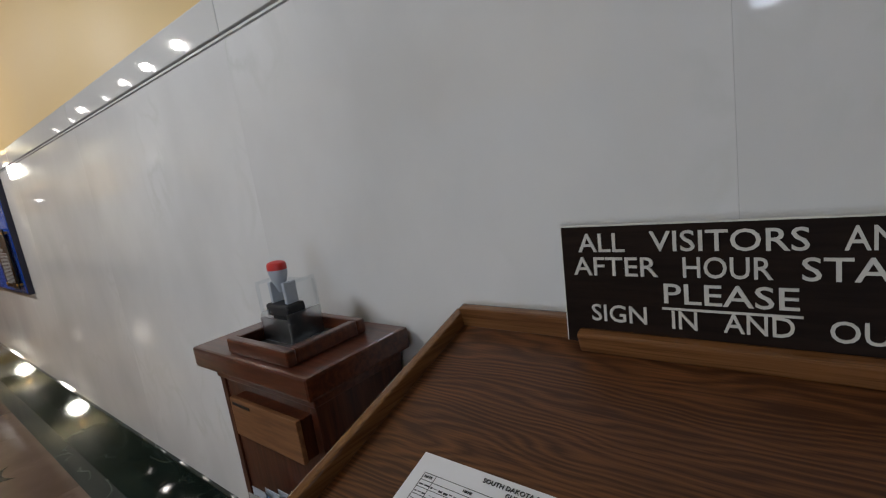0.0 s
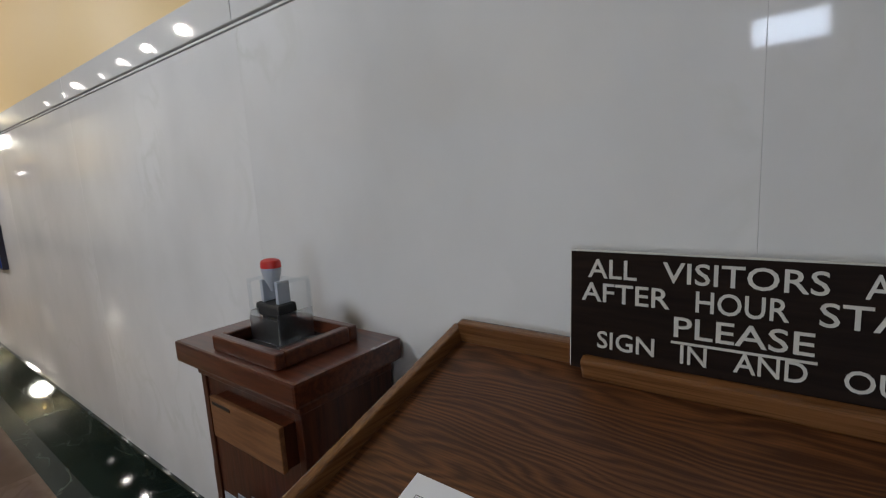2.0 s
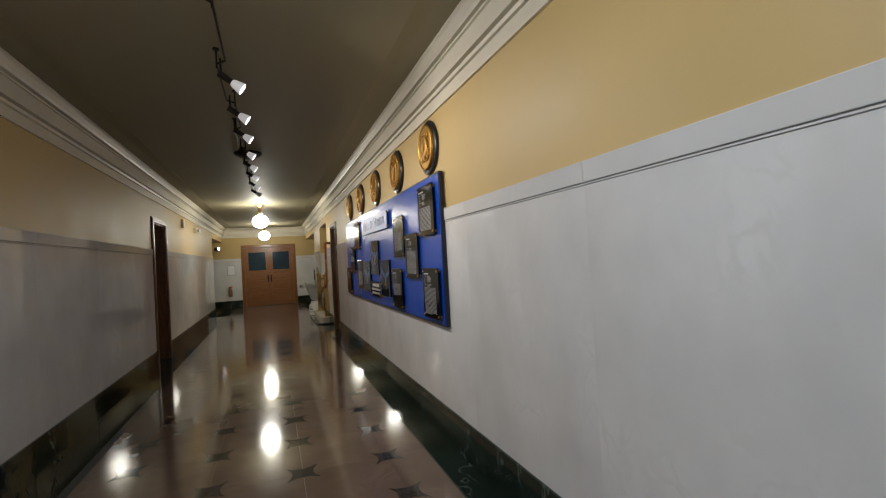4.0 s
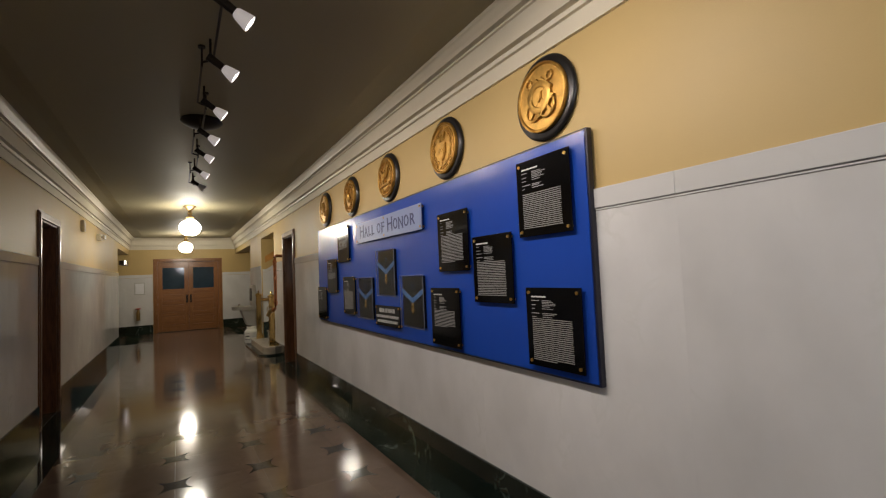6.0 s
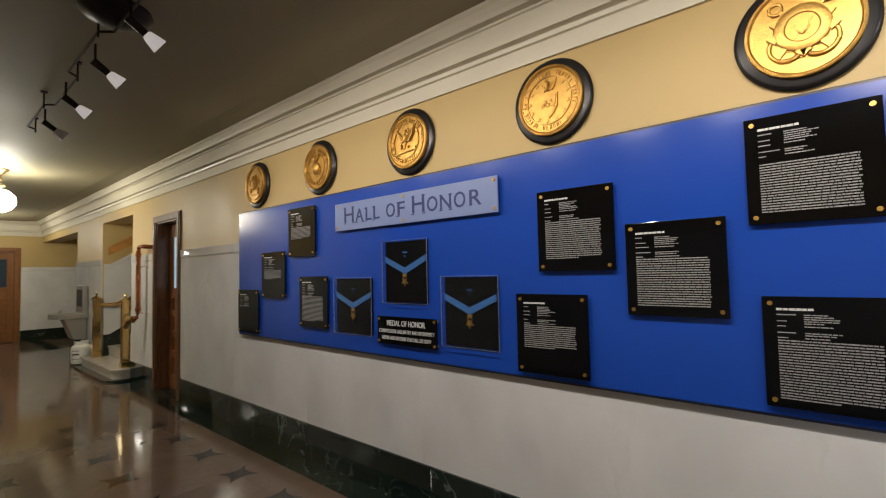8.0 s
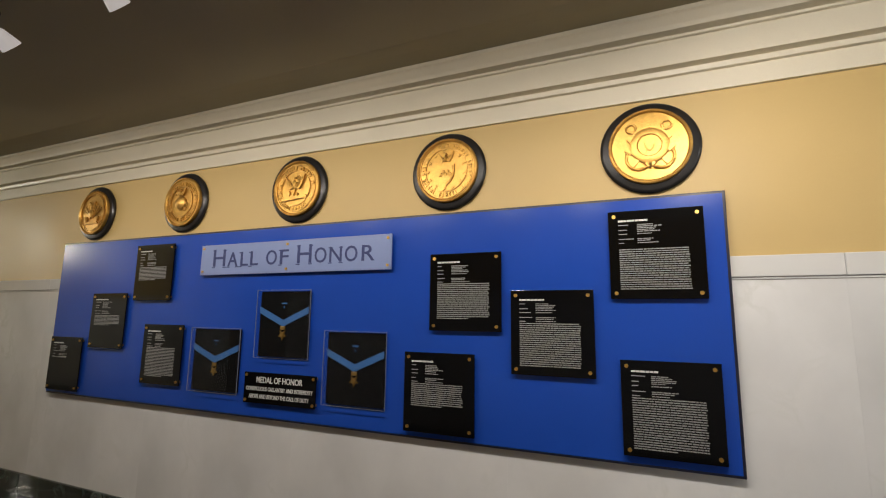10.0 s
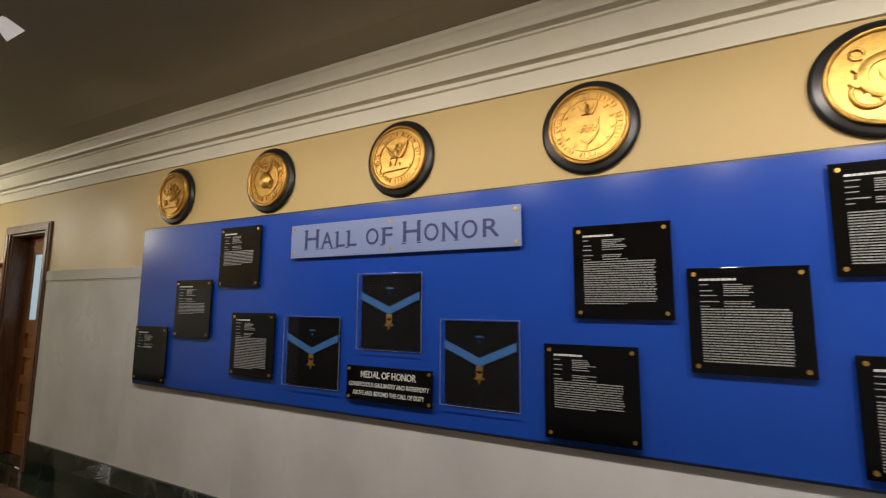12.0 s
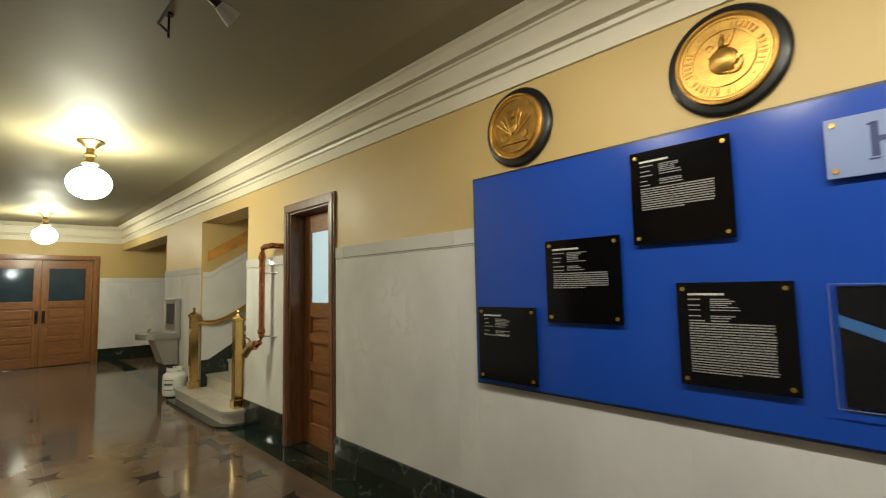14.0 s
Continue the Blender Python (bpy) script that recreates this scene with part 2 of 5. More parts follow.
M_WALL = material("tan_paint", (0.57, 0.408, 0.165), 0.5, var=0.05, scale=2.0, bump=0.06, bscale=220)
# Cream ceiling, its colour darkened to stand in for the dim light there.
M_CEIL_DIM = material("dimmed_ceiling_paint", (0.27, 0.238, 0.150), 0.6, var=0.06, scale=1.2, bump=0.05, bscale=150)
M_CORN = material("cornice_paint", (0.72, 0.66, 0.52), 0.42, var=0.05, scale=3.0, bump=0.04, bscale=120)
M_MARB = marble("white_marble", (0.66, 0.66, 0.652), (0.80, 0.80, 0.795), (0.48, 0.50, 0.43), 0.045, 5.5, 0.055, 2.3, 0.34, 0.004, (0.53, 0.72), 0.05)
M_CAP = marble("polished_white_marble", (0.64, 0.64, 0.625), (0.71, 0.71, 0.70), (0.5, 0.5, 0.47), 0.032, 3.0, 0.02, 1.3, 0.4)
M_JOINT = material("joint_mortar", (0.36, 0.35, 0.33), 0.8, bump=0.1)
M_GREEN = marble("green_marble", (0.008, 0.014, 0.011), (0.018, 0.030, 0.024), (0.15, 0.19, 0.165), 0.035, 3.4, 0.014, 2.2, 0.7, 0.0, (0.44, 0.62))
M_FLOOR = marble("floor_marble", (0.118, 0.080, 0.057), (0.168, 0.118, 0.087), (0.12, 0.08, 0.055), 0.11, 5.0, 0.05, 2.5, 0.6, 0.035)
M_INSERT = marble("insert_marble", (0.030, 0.026, 0.024), (0.055, 0.047, 0.042), (0.10, 0.09, 0.08), 0.07, 9.0, 0.03, 4.0, 0.5, 0.02)
M_STEP = marble("step_marble", (0.50, 0.46, 0.40), (0.58, 0.54, 0.48), (0.35, 0.31, 0.26), 0.25, 4.0, 0.04, 2.0, 0.5)
M_OAKX = wood("oak_along_x", (0.080, 0.0255, 0.0068), (0.172, 0.065, 0.019), 0.38, 0, 0.2, 1.9, 0.8, 16.0, 0.38, 0.45, 0.5)
M_OAKY = wood("oak_along_y", (0.080, 0.0255, 0.0068), (0.172, 0.065, 0.019), 0.38, 1, 0.2, 1.9, 0.8, 16.0, 0.38, 0.45, 0.5)
M_OAKZ = wood("oak_along_z", (0.080, 0.0255, 0.0068), (0.172, 0.065, 0.019), 0.38, 2, 0.2, 1.9, 0.8, 16.0, 0.38, 0.45, 0.5)
M_DESK = plank_oak("oak_desk_top", (0.054, 0.018, 0.0053), (0.156, 0.058, 0.0180))
M_RIMX = wood("oak_rim_x", (0.125, 0.050, 0.016), (0.225, 0.098, 0.033), 0.26, 0, 0.6, 1.9, 0.45, 7.0, 0.4, 0.2, 0.4)
M_RIMY = wood("oak_rim_y", (0.125, 0.050, 0.016), (0.225, 0.098, 0.033), 0.26, 1, 0.6, 1.9, 0.45, 7.0, 0.4, 0.2, 0.4)
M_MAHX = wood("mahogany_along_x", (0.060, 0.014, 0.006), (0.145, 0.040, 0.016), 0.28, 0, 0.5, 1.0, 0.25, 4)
# Same mahogany, darkened to paint in the shade between cabinet and lectern.
M_MAHZ_SHADE = wood("shaded_mahogany_along_z", (0.045, 0.011, 0.005), (0.11, 0.030, 0.012), 0.3, 2, 0.5, 1.0, 0.25, 4)
M_BOXW = wood("box_wood", (0.15, 0.062, 0.025), (0.26, 0.12, 0.05), 0.4, 0, 0.2, 1.0, 0.3)
M_DOORZ = wood("door_oak_z", (0.20, 0.078, 0.022), (0.33, 0.14, 0.042), 0.35, 2, 0.3, 1.4, 0.3, 5.0, 0.4, 0.3)
M_DOORX = wood("door_oak_x", (0.20, 0.078, 0.022), (0.33, 0.14, 0.042), 0.35, 0, 0.3, 1.4, 0.3, 5.0, 0.4, 0.3)
M_DOORY = wood("door_oak_y", (0.20, 0.078, 0.022), (0.33, 0.14, 0.042), 0.35, 1, 0.3, 1.4, 0.3, 5.0, 0.4, 0.3)
M_CASE = wood("casing_brown", (0.105, 0.044, 0.018), (0.20, 0.090, 0.038), 0.4, 2)
M_BLUE = material("blue_panel", (0.011, 0.066, 0.42), 0.22, var=0.05, scale=3, bump=0.02, bscale=300)
M_EDGE = material("dark_edge", (0.012, 0.013, 0.030), 0.35)
M_BLACK = material("black_acrylic", (0.003, 0.003, 0.0033), 0.10, var=0.1, bump=0, spec=0.3)
M_BLACKW = material("black_wood", (0.012, 0.011, 0.011), 0.3, var=0.2)
M_FELT = material("dark_felt", (0.006, 0.006, 0.0062), 0.9, bump=0.2, bscale=400, spec=0.06)
M_WHITE = material("white_ink", (0.62, 0.62, 0.60), 0.6, var=0.04, bump=0)
M_GREYINK = material("grey_ink", (0.27, 0.27, 0.27), 0.6, var=0.04, bump=0)
M_GOLD = material("gold", (0.60, 0.355, 0.088), 0.38, 0.88, var=0.22, scale=22, bump=0.35, bscale=110)
M_BRASS = material("brass", (0.72, 0.50, 0.20), 0.18, 1.0, var=0.12, scale=10, bump=0.02)
M_OLDBRASS = material("aged_brass", (0.36, 0.24, 0.10), 0.35, 1.0, var=0.25, scale=14, bump=0.05)
M_COPPER = material("copper", (0.52, 0.20, 0.09), 0.25, 1.0, var=0.2, scale=9, bump=0.03)
M_STEEL = material("steel", (0.50, 0.50, 0.48), 0.36, 1.0, var=0.04, scale=3, bump=0.0, stretch=(1, 1, 1))
M_CHROME = material("chrome", (0.75, 0.75, 0.75), 0.08, 1.0, var=0.04, bump=0)
M_FROST = material("frosted_sign", (0.22, 0.285, 0.51), 0.35, var=0.04, bump=0)
M_LETTER = material("blue_letter", (0.028, 0.042, 0.15), 0.45, var=0.05, bump=0)
M_RIBBON = material("ribbon_blue", (0.034, 0.14, 0.38), 0.7, var=0.08, scale=40, bump=0.2, bscale=500)
M_TANK = material("white_enamel", (0.74, 0.74, 0.72), 0.35, var=0.05)
M_BRONZE = material("dark_bronze", (0.025, 0.018, 0.014), 0.4, 0.7, var=0.2)
M_SIGN = wood("sign_laminate", (0.010, 0.005, 0.0032), (0.020, 0.011, 0.0072), 0.6, 0, 0.0, 1.0, 0.3, 5.0, 0.12)
M_IVORY = material("ivory_letter", (0.62, 0.60, 0.55), 0.5, var=0.03, bump=0)
M_PAPER = material("paper", (0.82, 0.83, 0.86), 0.8, var=0.02, bump=0.02)
M_LEAFLET = material("cream_leaflet", (0.36, 0.37, 0.36), 0.5, var=0.2, scale=30, bump=0)
M_LEAFBLUE = material("blue_leaflet", (0.10, 0.18, 0.32), 0.5, var=0.2, scale=30, bump=0)
M_INK = material("ink", (0.03, 0.03, 0.035), 0.7, var=0.05, bump=0)
M_RED = material("red_plastic", (0.55, 0.025, 0.02), 0.35, var=0.05, bump=0)
M_GREYPL = material("grey_plastic", (0.42, 0.46, 0.52), 0.4, var=0.04, bump=0)
M_RUBBER = material("black_rubber", (0.015, 0.015, 0.016), 0.55, var=0.1)
M_OCHRE = material("ochre_band", (0.55, 0.26, 0.06), 0.5, var=0.3, scale=5)
M_ACRYL = thin_acrylic("clear_acrylic", (0.95, 0.965, 0.975))
M_EDGEGLINT = material("acrylic_edge_glint", (0.24, 0.27, 0.33), 0.15, var=0.1, bump=0)
M_FROSTAC = glass("scuffed_acrylic", (0.80, 0.82, 0.84), 0.32, 1.2)
M_DARKGLASS = material("dark_glass", (0.030, 0.052, 0.075), 0.06, var=0.1, bump=0)
# Pane emits the blue light itself; no lit room is built behind it.
M_GLOWGLASS = glow("glowing_frosted_glass", (0.17, 0.43, 0.63), 0.50)
M_GLOBE = glow("opal_globe", (1.0, 0.975, 0.80), GLOBE_GLOW)
M_GLOBE_COOL = glow("cool_opal_globe", (0.90, 0.96, 1.0), GLOBE_GLOW * 0.68)
M_SPOTFACE = glow("lamp_face", (1.0, 0.95, 0.86), 14.0)
M_OPAL = material("opal_glass_cone", (0.72, 0.70, 0.68), 0.3, var=0.03, bump=0)
M_OPALLIT = glow("lit_opal_cone", (1.0, 0.95, 0.90), 0.35)
M_DAYDOOR = glow("daylight_door_glass", (0.72, 0.86, 1.0), 1.2)
M_DAY = glow("daylight_pane", (0.72, 0.86, 1.0), 3.0)


# ---- mesh helpers ----
def box(bm, x0, x1, y0, y1, z0, z1, bevel=0.0):
    r = bmesh.ops.create_cube(bm, size=1.0, matrix=Matrix.Translation(((x0 + x1) / 2, (y0 + y1) / 2, (z0 + z1) / 2)) @ Matrix.Diagonal((abs(x1 - x0), abs(y1 - y0), abs(z1 - z0), 1)))
    if bevel:
        edges = list({e for v in r["verts"] for e in v.link_edges})
        bmesh.ops.bevel(bm, geom=edges, offset=bevel, segments=2, profile=0.6, affect="EDGES")
    return bm


def boxed(*a, **k):
    return box(bmesh.new(), *a, **k)


def rod(bm, p, q, r, r2=None, n=16):
    p, q = Vector(p), Vector(q)
    m = Matrix.Translation((p + q) / 2) @ (q - p).to_track_quat("Z", "Y").to_matrix().to_4x4()
    bmesh.ops.create_cone(bm, cap_ends=True, segments=n, radius1=r, radius2=r if r2 is None else r2, depth=(q - p).length, matrix=m)
    return bm


def tube(bm, pts, r, n=12):
    """A round bar along a line of points."""
    pts = [Vector(p) for p in pts]
    rings = []
    for i, p in enumerate(pts):
        d = (pts[min(i + 1, len(pts) - 1)] - pts[max(i - 1, 0)]).normalized()
        a = d.cross(Vector((0.31, 0.17, 0.93))).normalized()
        c = d.cross(a)
        rings.append([bm.verts.new(p + r * (math.cos(2 * math.pi * j / n) * a + math.sin(2 * math.pi * j / n) * c)) for j in range(n)])
    for a, c in zip(rings, rings[1:]):
        for j in range(n):
            bm.faces.new((a[j], a[(j + 1) % n], c[(j + 1) % n], c[j]))
    bm.faces.new(rings[0]), bm.faces.new(rings[-1][::-1])
    bmesh.ops.recalc_face_normals(bm, faces=bm.faces)
    return bm


def lathe(bm, profile, m=None, n=32):
    """Turns (radius, height) pairs round z."""
    m = m or Matrix.Identity(4)
    rings = []
    for r, z in profile:
        rings.append([bm.verts.new(m @ Vector((max(r, 1e-4) * math.cos(2 * math.pi * j / n), max(r, 1e-4) * math.sin(2 * math.pi * j / n), z))) for j in range(n)])
    for a, c in zip(rings, rings[1:]):
        for j in range(n):
            bm.faces.new((a[j], a[(j + 1) % n], c[(j + 1) % n], c[j]))
    bm.faces.new(rings[0]), bm.faces.new(rings[-1])
    bmesh.ops.recalc_face_normals(bm, faces=bm.faces)
    return bm


def prism(bm, outline, m, depth):
    """Extrudes an outline in the xy plane along z by depth, at the pose m."""
    a = [bm.verts.new(m @ Vector((x, y, 0))) for x, y in outline]
    c = [bm.verts.new(m @ Vector((x, y, depth))) for x, y in outline]
    k = len(a)
    bm.faces.new(a[::-1]), bm.faces.new(c)
    for j in range(k):
        bm.faces.new((a[j], a[(j + 1) % k], c[(j + 1) % k], c[j]))
    bmesh.ops.recalc_face_normals(bm, faces=bm.faces)
    return bm


def finish(ob, bm, mat, smooth=False):
    if smooth:
        for f in bm.faces:
            f.smooth = True
        for e in bm.edges:
            if len(e.link_faces) == 2 and e.calc_face_angle(0) > 0.7:
                e.smooth = False
    bm.to_mesh(ob.data)
    bm.free()
    ob.data.materials.append(mat)
    return ob


def solid(name, bm, mat, label="", category="", group="", kind="", smooth=False):
    """A thing that is one mesh."""
    return tagged(finish(new(name, bpy.data.meshes.new(name)), bm, mat, smooth), label, category, group, kind)


def thing(name, at, label, category, group="", kind=""):
    ob = new(name)
    ob.location = at
    ob.empty_display_size = 0.1
    return tagged(ob, label, category, group, kind)


def part(name, bm, mat, parent, label="", smooth=False):
    """A mesh in world places under a thing or a part."""
    ob = finish(new(name, bpy.data.meshes.new(name)), bm, mat, smooth)
    ob.parent = parent
    if parent.parent is None:
        ob.matrix_parent_inverse = Matrix.Translation(-parent.location)
    return tagged(ob, label)


def text_mesh(s, size, depth=0.0015, bold=0.0, spacing=1.0):
    """The outline of a line of writing, centred, in the xy plane, as a mesh."""
    cu = bpy.data.curves.new("writing", "FONT")
    cu.body, cu.size, cu.extrude, cu.offset, cu.align_x, cu.align_y, cu.space_character = s, size, depth, bold, "CENTER", "CENTER", spacing
    cu.resolution_u = 3
    ob = bpy.data.objects.new("writing", cu)
    scene.collection.objects.link(ob)
    me = bpy.data.meshes.new_from_object(ob.evaluated_get(bpy.context.evaluated_depsgraph_get()))
    bpy.data.objects.remove(ob)
    bpy.data.curves.remove(cu)
    return me


def islands(bm):
    """The unconnected pieces of a bmesh, each as a bmesh of its own."""
    seen, out = set(), []
    for v0 in bm.verts:
        if v0 in seen:
            continue
        seen.add(v0)
        stack, faces = [v0], []
        while stack:
            v = stack.pop()
            for f in v.link_faces:
                faces.append(f)
                for w in f.verts:
                    if w not in seen:
                        seen.add(w)
                        stack.append(w)
        piece_bm, made = bmesh.new(), {}
        for f in dict.fromkeys(faces):
            for w in f.verts:
                if w not in made:
                    made[w] = piece_bm.verts.new(w.co)
            piece_bm.faces.new([made[w] for w in f.verts])
        out.append(piece_bm)
    return out


def writing(parent, items, m, mat, name="word", label="", joined=False, apart=False):
    """Words (text, size, x, y, bold, width) laid out in the xy plane of m, each a part of its own."""
    bm = bmesh.new()
    for s, size, x, y, bold, width in items:
        me = text_mesh(s, size, 0.0012, bold)
        xs = [v.co.x for v in me.vertices]
        fx = width / (max(xs) - min(xs)) if width else 1.0
        me.transform(m @ Matrix.Translation((x, y, 0)) @ Matrix.Diagonal((fx, 1, 1, 1)))
        bm.from_mesh(me)
        bpy.data.meshes.remove(me)
        if apart:
            for letter in islands(bm):
                part(name, letter, mat, parent, label)
            bm.free()
            bm = bmesh.new()
        elif not joined:
            part(name, bm, mat, parent, label)
            bm = bmesh.new()
    if joined:
        part(name, bm, mat, parent, label)


ON_NORTH = Matrix(((1, 0, 0, 0), (0, 0, -1, 0), (0, 1, 0, 0), (0, 0, 0, 1)))   # xy plane -> the north wall, facing the corridor


def on_north(x, y, z):
    return Matrix.Translation((x, y, z)) @ ON_NORTH


# ---- the shell ----
def wall_boxes(u0, u1, z0, z1, holes):
    """Rectangles of a wall between u0 and u1 that leave out the holes (u0, u1, z0, z1)."""
    us = sorted({u0, u1, *[h[0] for h in holes], *[h[1] for h in holes]})
    us = [u for u in us if u0 <= u <= u1]
    out = []
    for a, c in zip(us, us[1:]):
        cuts = sorted((h[2], h[3]) for h in holes if h[0] < (a + c) / 2 < h[1])
        z = z0
        for h0, h1 in cuts:
            if h0 > z:
                out.append((a, c, z, h0))
            z = max(z, h1)
        if z < z1:
            out.append((a, c, z, z1))
    return out


D1 = (-11.46, -10.675, 0.0, 2.295)        # wooden door, north wall
STAIR = (-14.25, -12.545, 0.0, 2.52)    # stair opening
CROSSN = (-20.03, -16.15, 0.0, 2.515)   # cross passage, north side
D2 = (-9.98, -9.14, 0.0, 2.31)          # dark doorway, south wall
CROSSS = (-20.03, -16.9, 0.0, 2.515)
ENTRY = (-1.0, 2.3, 0.0, 2.9)           # entrance hall, south side
D3 = (-1.675, 0.117, 0.0, 2.285)           # double door in the west wall, along y

NH, SH = [D1, STAIR, CROSSN], [D2, CROSSS, ENTRY]
bm = bmesh.new()
for a, c, z0, z1 in wall_boxes(WW, WE, 0, TOPZ, NH):
    box(bm, a, c, WN, WN + 0.35, z0, z1)
wall_n = solid("wall_north", bm, M_WALL, "tan painted corridor wall above white marble wainscot", "wall", kind="structure")
bm = bmesh.new()
for a, c, z0, z1 in wall_boxes(WW, WE, 0, TOPZ, SH):
    box(bm, a, c, WS - 0.35, WS, z0, z1)
wall_s = solid("wall_south", bm, M_WALL, "tan painted corridor wall with a dark doorway", "wall", kind="structure")
bm = bmesh.new()
for a, c, z0, z1 in wall_boxes(-7, 5, 0, TOPZ, [D3]):
    box(bm, WW - 0.3, WW, a, c, z0, z1)
wall_w = solid("wall_west", bm, M_WALL, "tan end wall of the corridor round wooden double doors", "wall", kind="structure")
solid("wall_east", boxed(WE, WE + 0.3, WS - 0.35, WN + 0.35, 0, TOPZ), M_WALL, "plain tan wall closing the corridor", "wall", kind="structure")
# cross passage and entrance hall
solid("wall_passage_north", boxed(WW - 0.3, -15.8, 5, 5.2, 0, TOPZ), M_WALL, "plain tan wall of the cross passage", "wall", kind="structure")
solid("wall_passage_south", boxed(WW - 0.3, -16.5, -7.2, -7, 0, TOPZ), M_WALL, "plain tan wall of the cross passage", "wall", kind="structure")
solid("wall_passage_side", boxed(-16.9, -16.7, -7, WS - 0.35, 0, TOPZ), M_WALL, "plain tan side wall of the cross passage", "wall", kind="structure")
solid("wall_passage_side", boxed(-16.15, -15.95, WN + 0.35, 5, 0, TOPZ), M_WALL, "plain tan side wall of the cross passage", "wall", kind="structure")
for x in (ENTRY[0] - 0.2, ENTRY[1]):
    solid("wall_entrance", boxed(x, x + 0.2, -4.8, WS - 0.35, 0, TOPZ), M_WALL, "plain tan side wall of the entrance hall", "wall", kind="structure")
bm = bmesh.new()
for a, c, z0, z1 in wall_boxes(-1.2, 2.5, 0, TOPZ, [(-0.40, 0.32, 2.50, 2.84)]):
    box(bm, a, c, -5.0, -4.8, z0, z1)
solid("wall_entrance_end", bm, M_WALL, "tan wall with a high daylight window", "wall", kind="structure")
win = thing("window_1", (-0.04, -4.9, 2.5), "high window with bright overcast daylight behind it", "window", kind="structure")
part("pane", boxed(-0.40, 0.32, -4.92, -4.91, 2.50, 2.84), M_DAY, win)
day = bpy.data.lights.new("daylight", "AREA")
day.shape, day.size, day.size_y, day.energy, day.color = "RECTANGLE", 0.62, 0.27, DAY_W, (0.75, 0.87, 1.0)
new("daylight_lamp", day).matrix_basis = look((-0.04, -4.88, 2.67), (-0.04, 0.6, 1.6))
bm = bmesh.new()
for a in ((-0.40, -0.36, 2.50, 2.84), (0.28, 0.32, 2.50, 2.84), (-0.36, 0.28, 2.50, 2.53), (-0.36, 0.28, 2.81, 2.84)):
    box(bm, a[0], a[1], -4.9, -4.83, a[2], a[3])
part("window_frame", bm, M_CASE, win)

ed = thing("door_4", (1.7, -4.8, 0), "glazed entrance doors letting in cool daylight", "door", kind="structure")
for k in range(2):
    a = 1.20 + 0.48 * k
    part("pane", boxed(a + 0.06, a + 0.42, -4.795, -4.79, 0.25, 2.05), M_DAYDOOR, ed)
    for q in ((a, a + 0.06, 0, 2.15), (a + 0.42, a + 0.48, 0, 2.15), (a + 0.06, a + 0.42, 0, 0.25), (a + 0.06, a + 0.42, 2.05, 2.15)):
        part("rail", boxed(q[0], q[1], -4.80, -4.76, q[2], q[3], 0.004), M_CASE, ed)
day2 = bpy.data.lights.new("door_daylight", "AREA")
day2.shape, day2.size, day2.size_y, day2.energy, day2.color = "RECTANGLE", 0.9, 1.7, DOOR_W, (0.72, 0.86, 1.0)
new("door_daylight_lamp", day2).matrix_basis = look((1.68, -4.74, 1.2), (0.1, 0.6, 1.3))

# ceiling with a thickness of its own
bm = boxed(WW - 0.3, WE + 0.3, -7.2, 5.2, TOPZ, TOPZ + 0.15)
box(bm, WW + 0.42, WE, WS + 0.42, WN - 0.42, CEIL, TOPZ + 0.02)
solid("ceiling", bm, M_CEIL_DIM, "plain cream ceiling coloured darker for dim light, dropped a little in the middle", "ceiling", kind="structure")

# moulded cornice along the walls
CORN = [(0, 2.668), (0.020, 2.668), (0.022, 2.758), (0.014, 2.760), (0.014, 2.765), (0.036, 2.767), (0.042, 2.789), (0.012, 2.792), (0.012, 2.806), (0.058, 2.809), (0.066, 2.926), (0.062, 2.928), (0.062, 2.932), (0.078, 2.934),
        (0.080, 2.946), (0.030, 2.950), (0.030, 2.968), (0.088, 2.972), (0.100, 2.990), (0.128, 3.022), (0.140, 3.030), (0.142, 3.044), (0.142, TOPZ), (0, TOPZ)]
COVE = [(0.142, 3.050), (0.30, 3.030), (0.42, CEIL), (0.42, TOPZ), (0.142, TOPZ)]


def cornice(p, q, inward, profile, mat, label):
    p, q, n = Vector((*p, 0)), Vector((*q, 0)), Vector((*inward, 0))
    bm = bmesh.new()
    rows = []
    for e, s in ((p, 1), (q, -1)):
        t = (q - p).normalized() * s
        rows.append([bm.verts.new(e + n * d + Vector((0, 0, z)) + t * (d - 0.004)) for d, z in profile])
    k = len(profile)
    for j in range(k):
        bm.faces.new((rows[0][j], rows[0][(j + 1) % k], rows[1][(j + 1) % k], rows[1][j]))
    bm.faces.new(rows[0]), bm.faces.new(rows[1][::-1])
    bmesh.ops.recalc_face_normals(bm, faces=bm.faces)
    return solid("trim", bm, mat, label, "cornice", kind="structure")


for prof, mat, label in ((CORN, M_CORN, "cream plaster cornice with two shadow grooves"), (COVE, M_CEIL_DIM, "shallow plaster cove between cornice and ceiling")):
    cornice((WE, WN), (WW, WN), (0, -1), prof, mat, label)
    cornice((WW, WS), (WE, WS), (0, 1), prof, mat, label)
    cornice((WW, WN), (WW, WS), (1, 0), prof, mat, label)


# ---- wainscot, base and floor border ----
def spans(u0, u1, holes, top):
    """Stretches of a wall clear of the holes that reach below top."""
    cuts = sorted((h[0], h[1]) for h in holes if h[2] < top)
    out, u = [], u0
    for a, c in cuts:
        if a > u:
            out.append((u, a))
        u = max(u, c)
    if u < u1:
        out.append((u, u1))
    return out


NSP = spans(WW, WE, [(D1[0] - 0.11, D1[1] + 0.11, 0, 2.4), (STAIR[0], STAIR[1], 0, 2), CROSSN], 1.9)
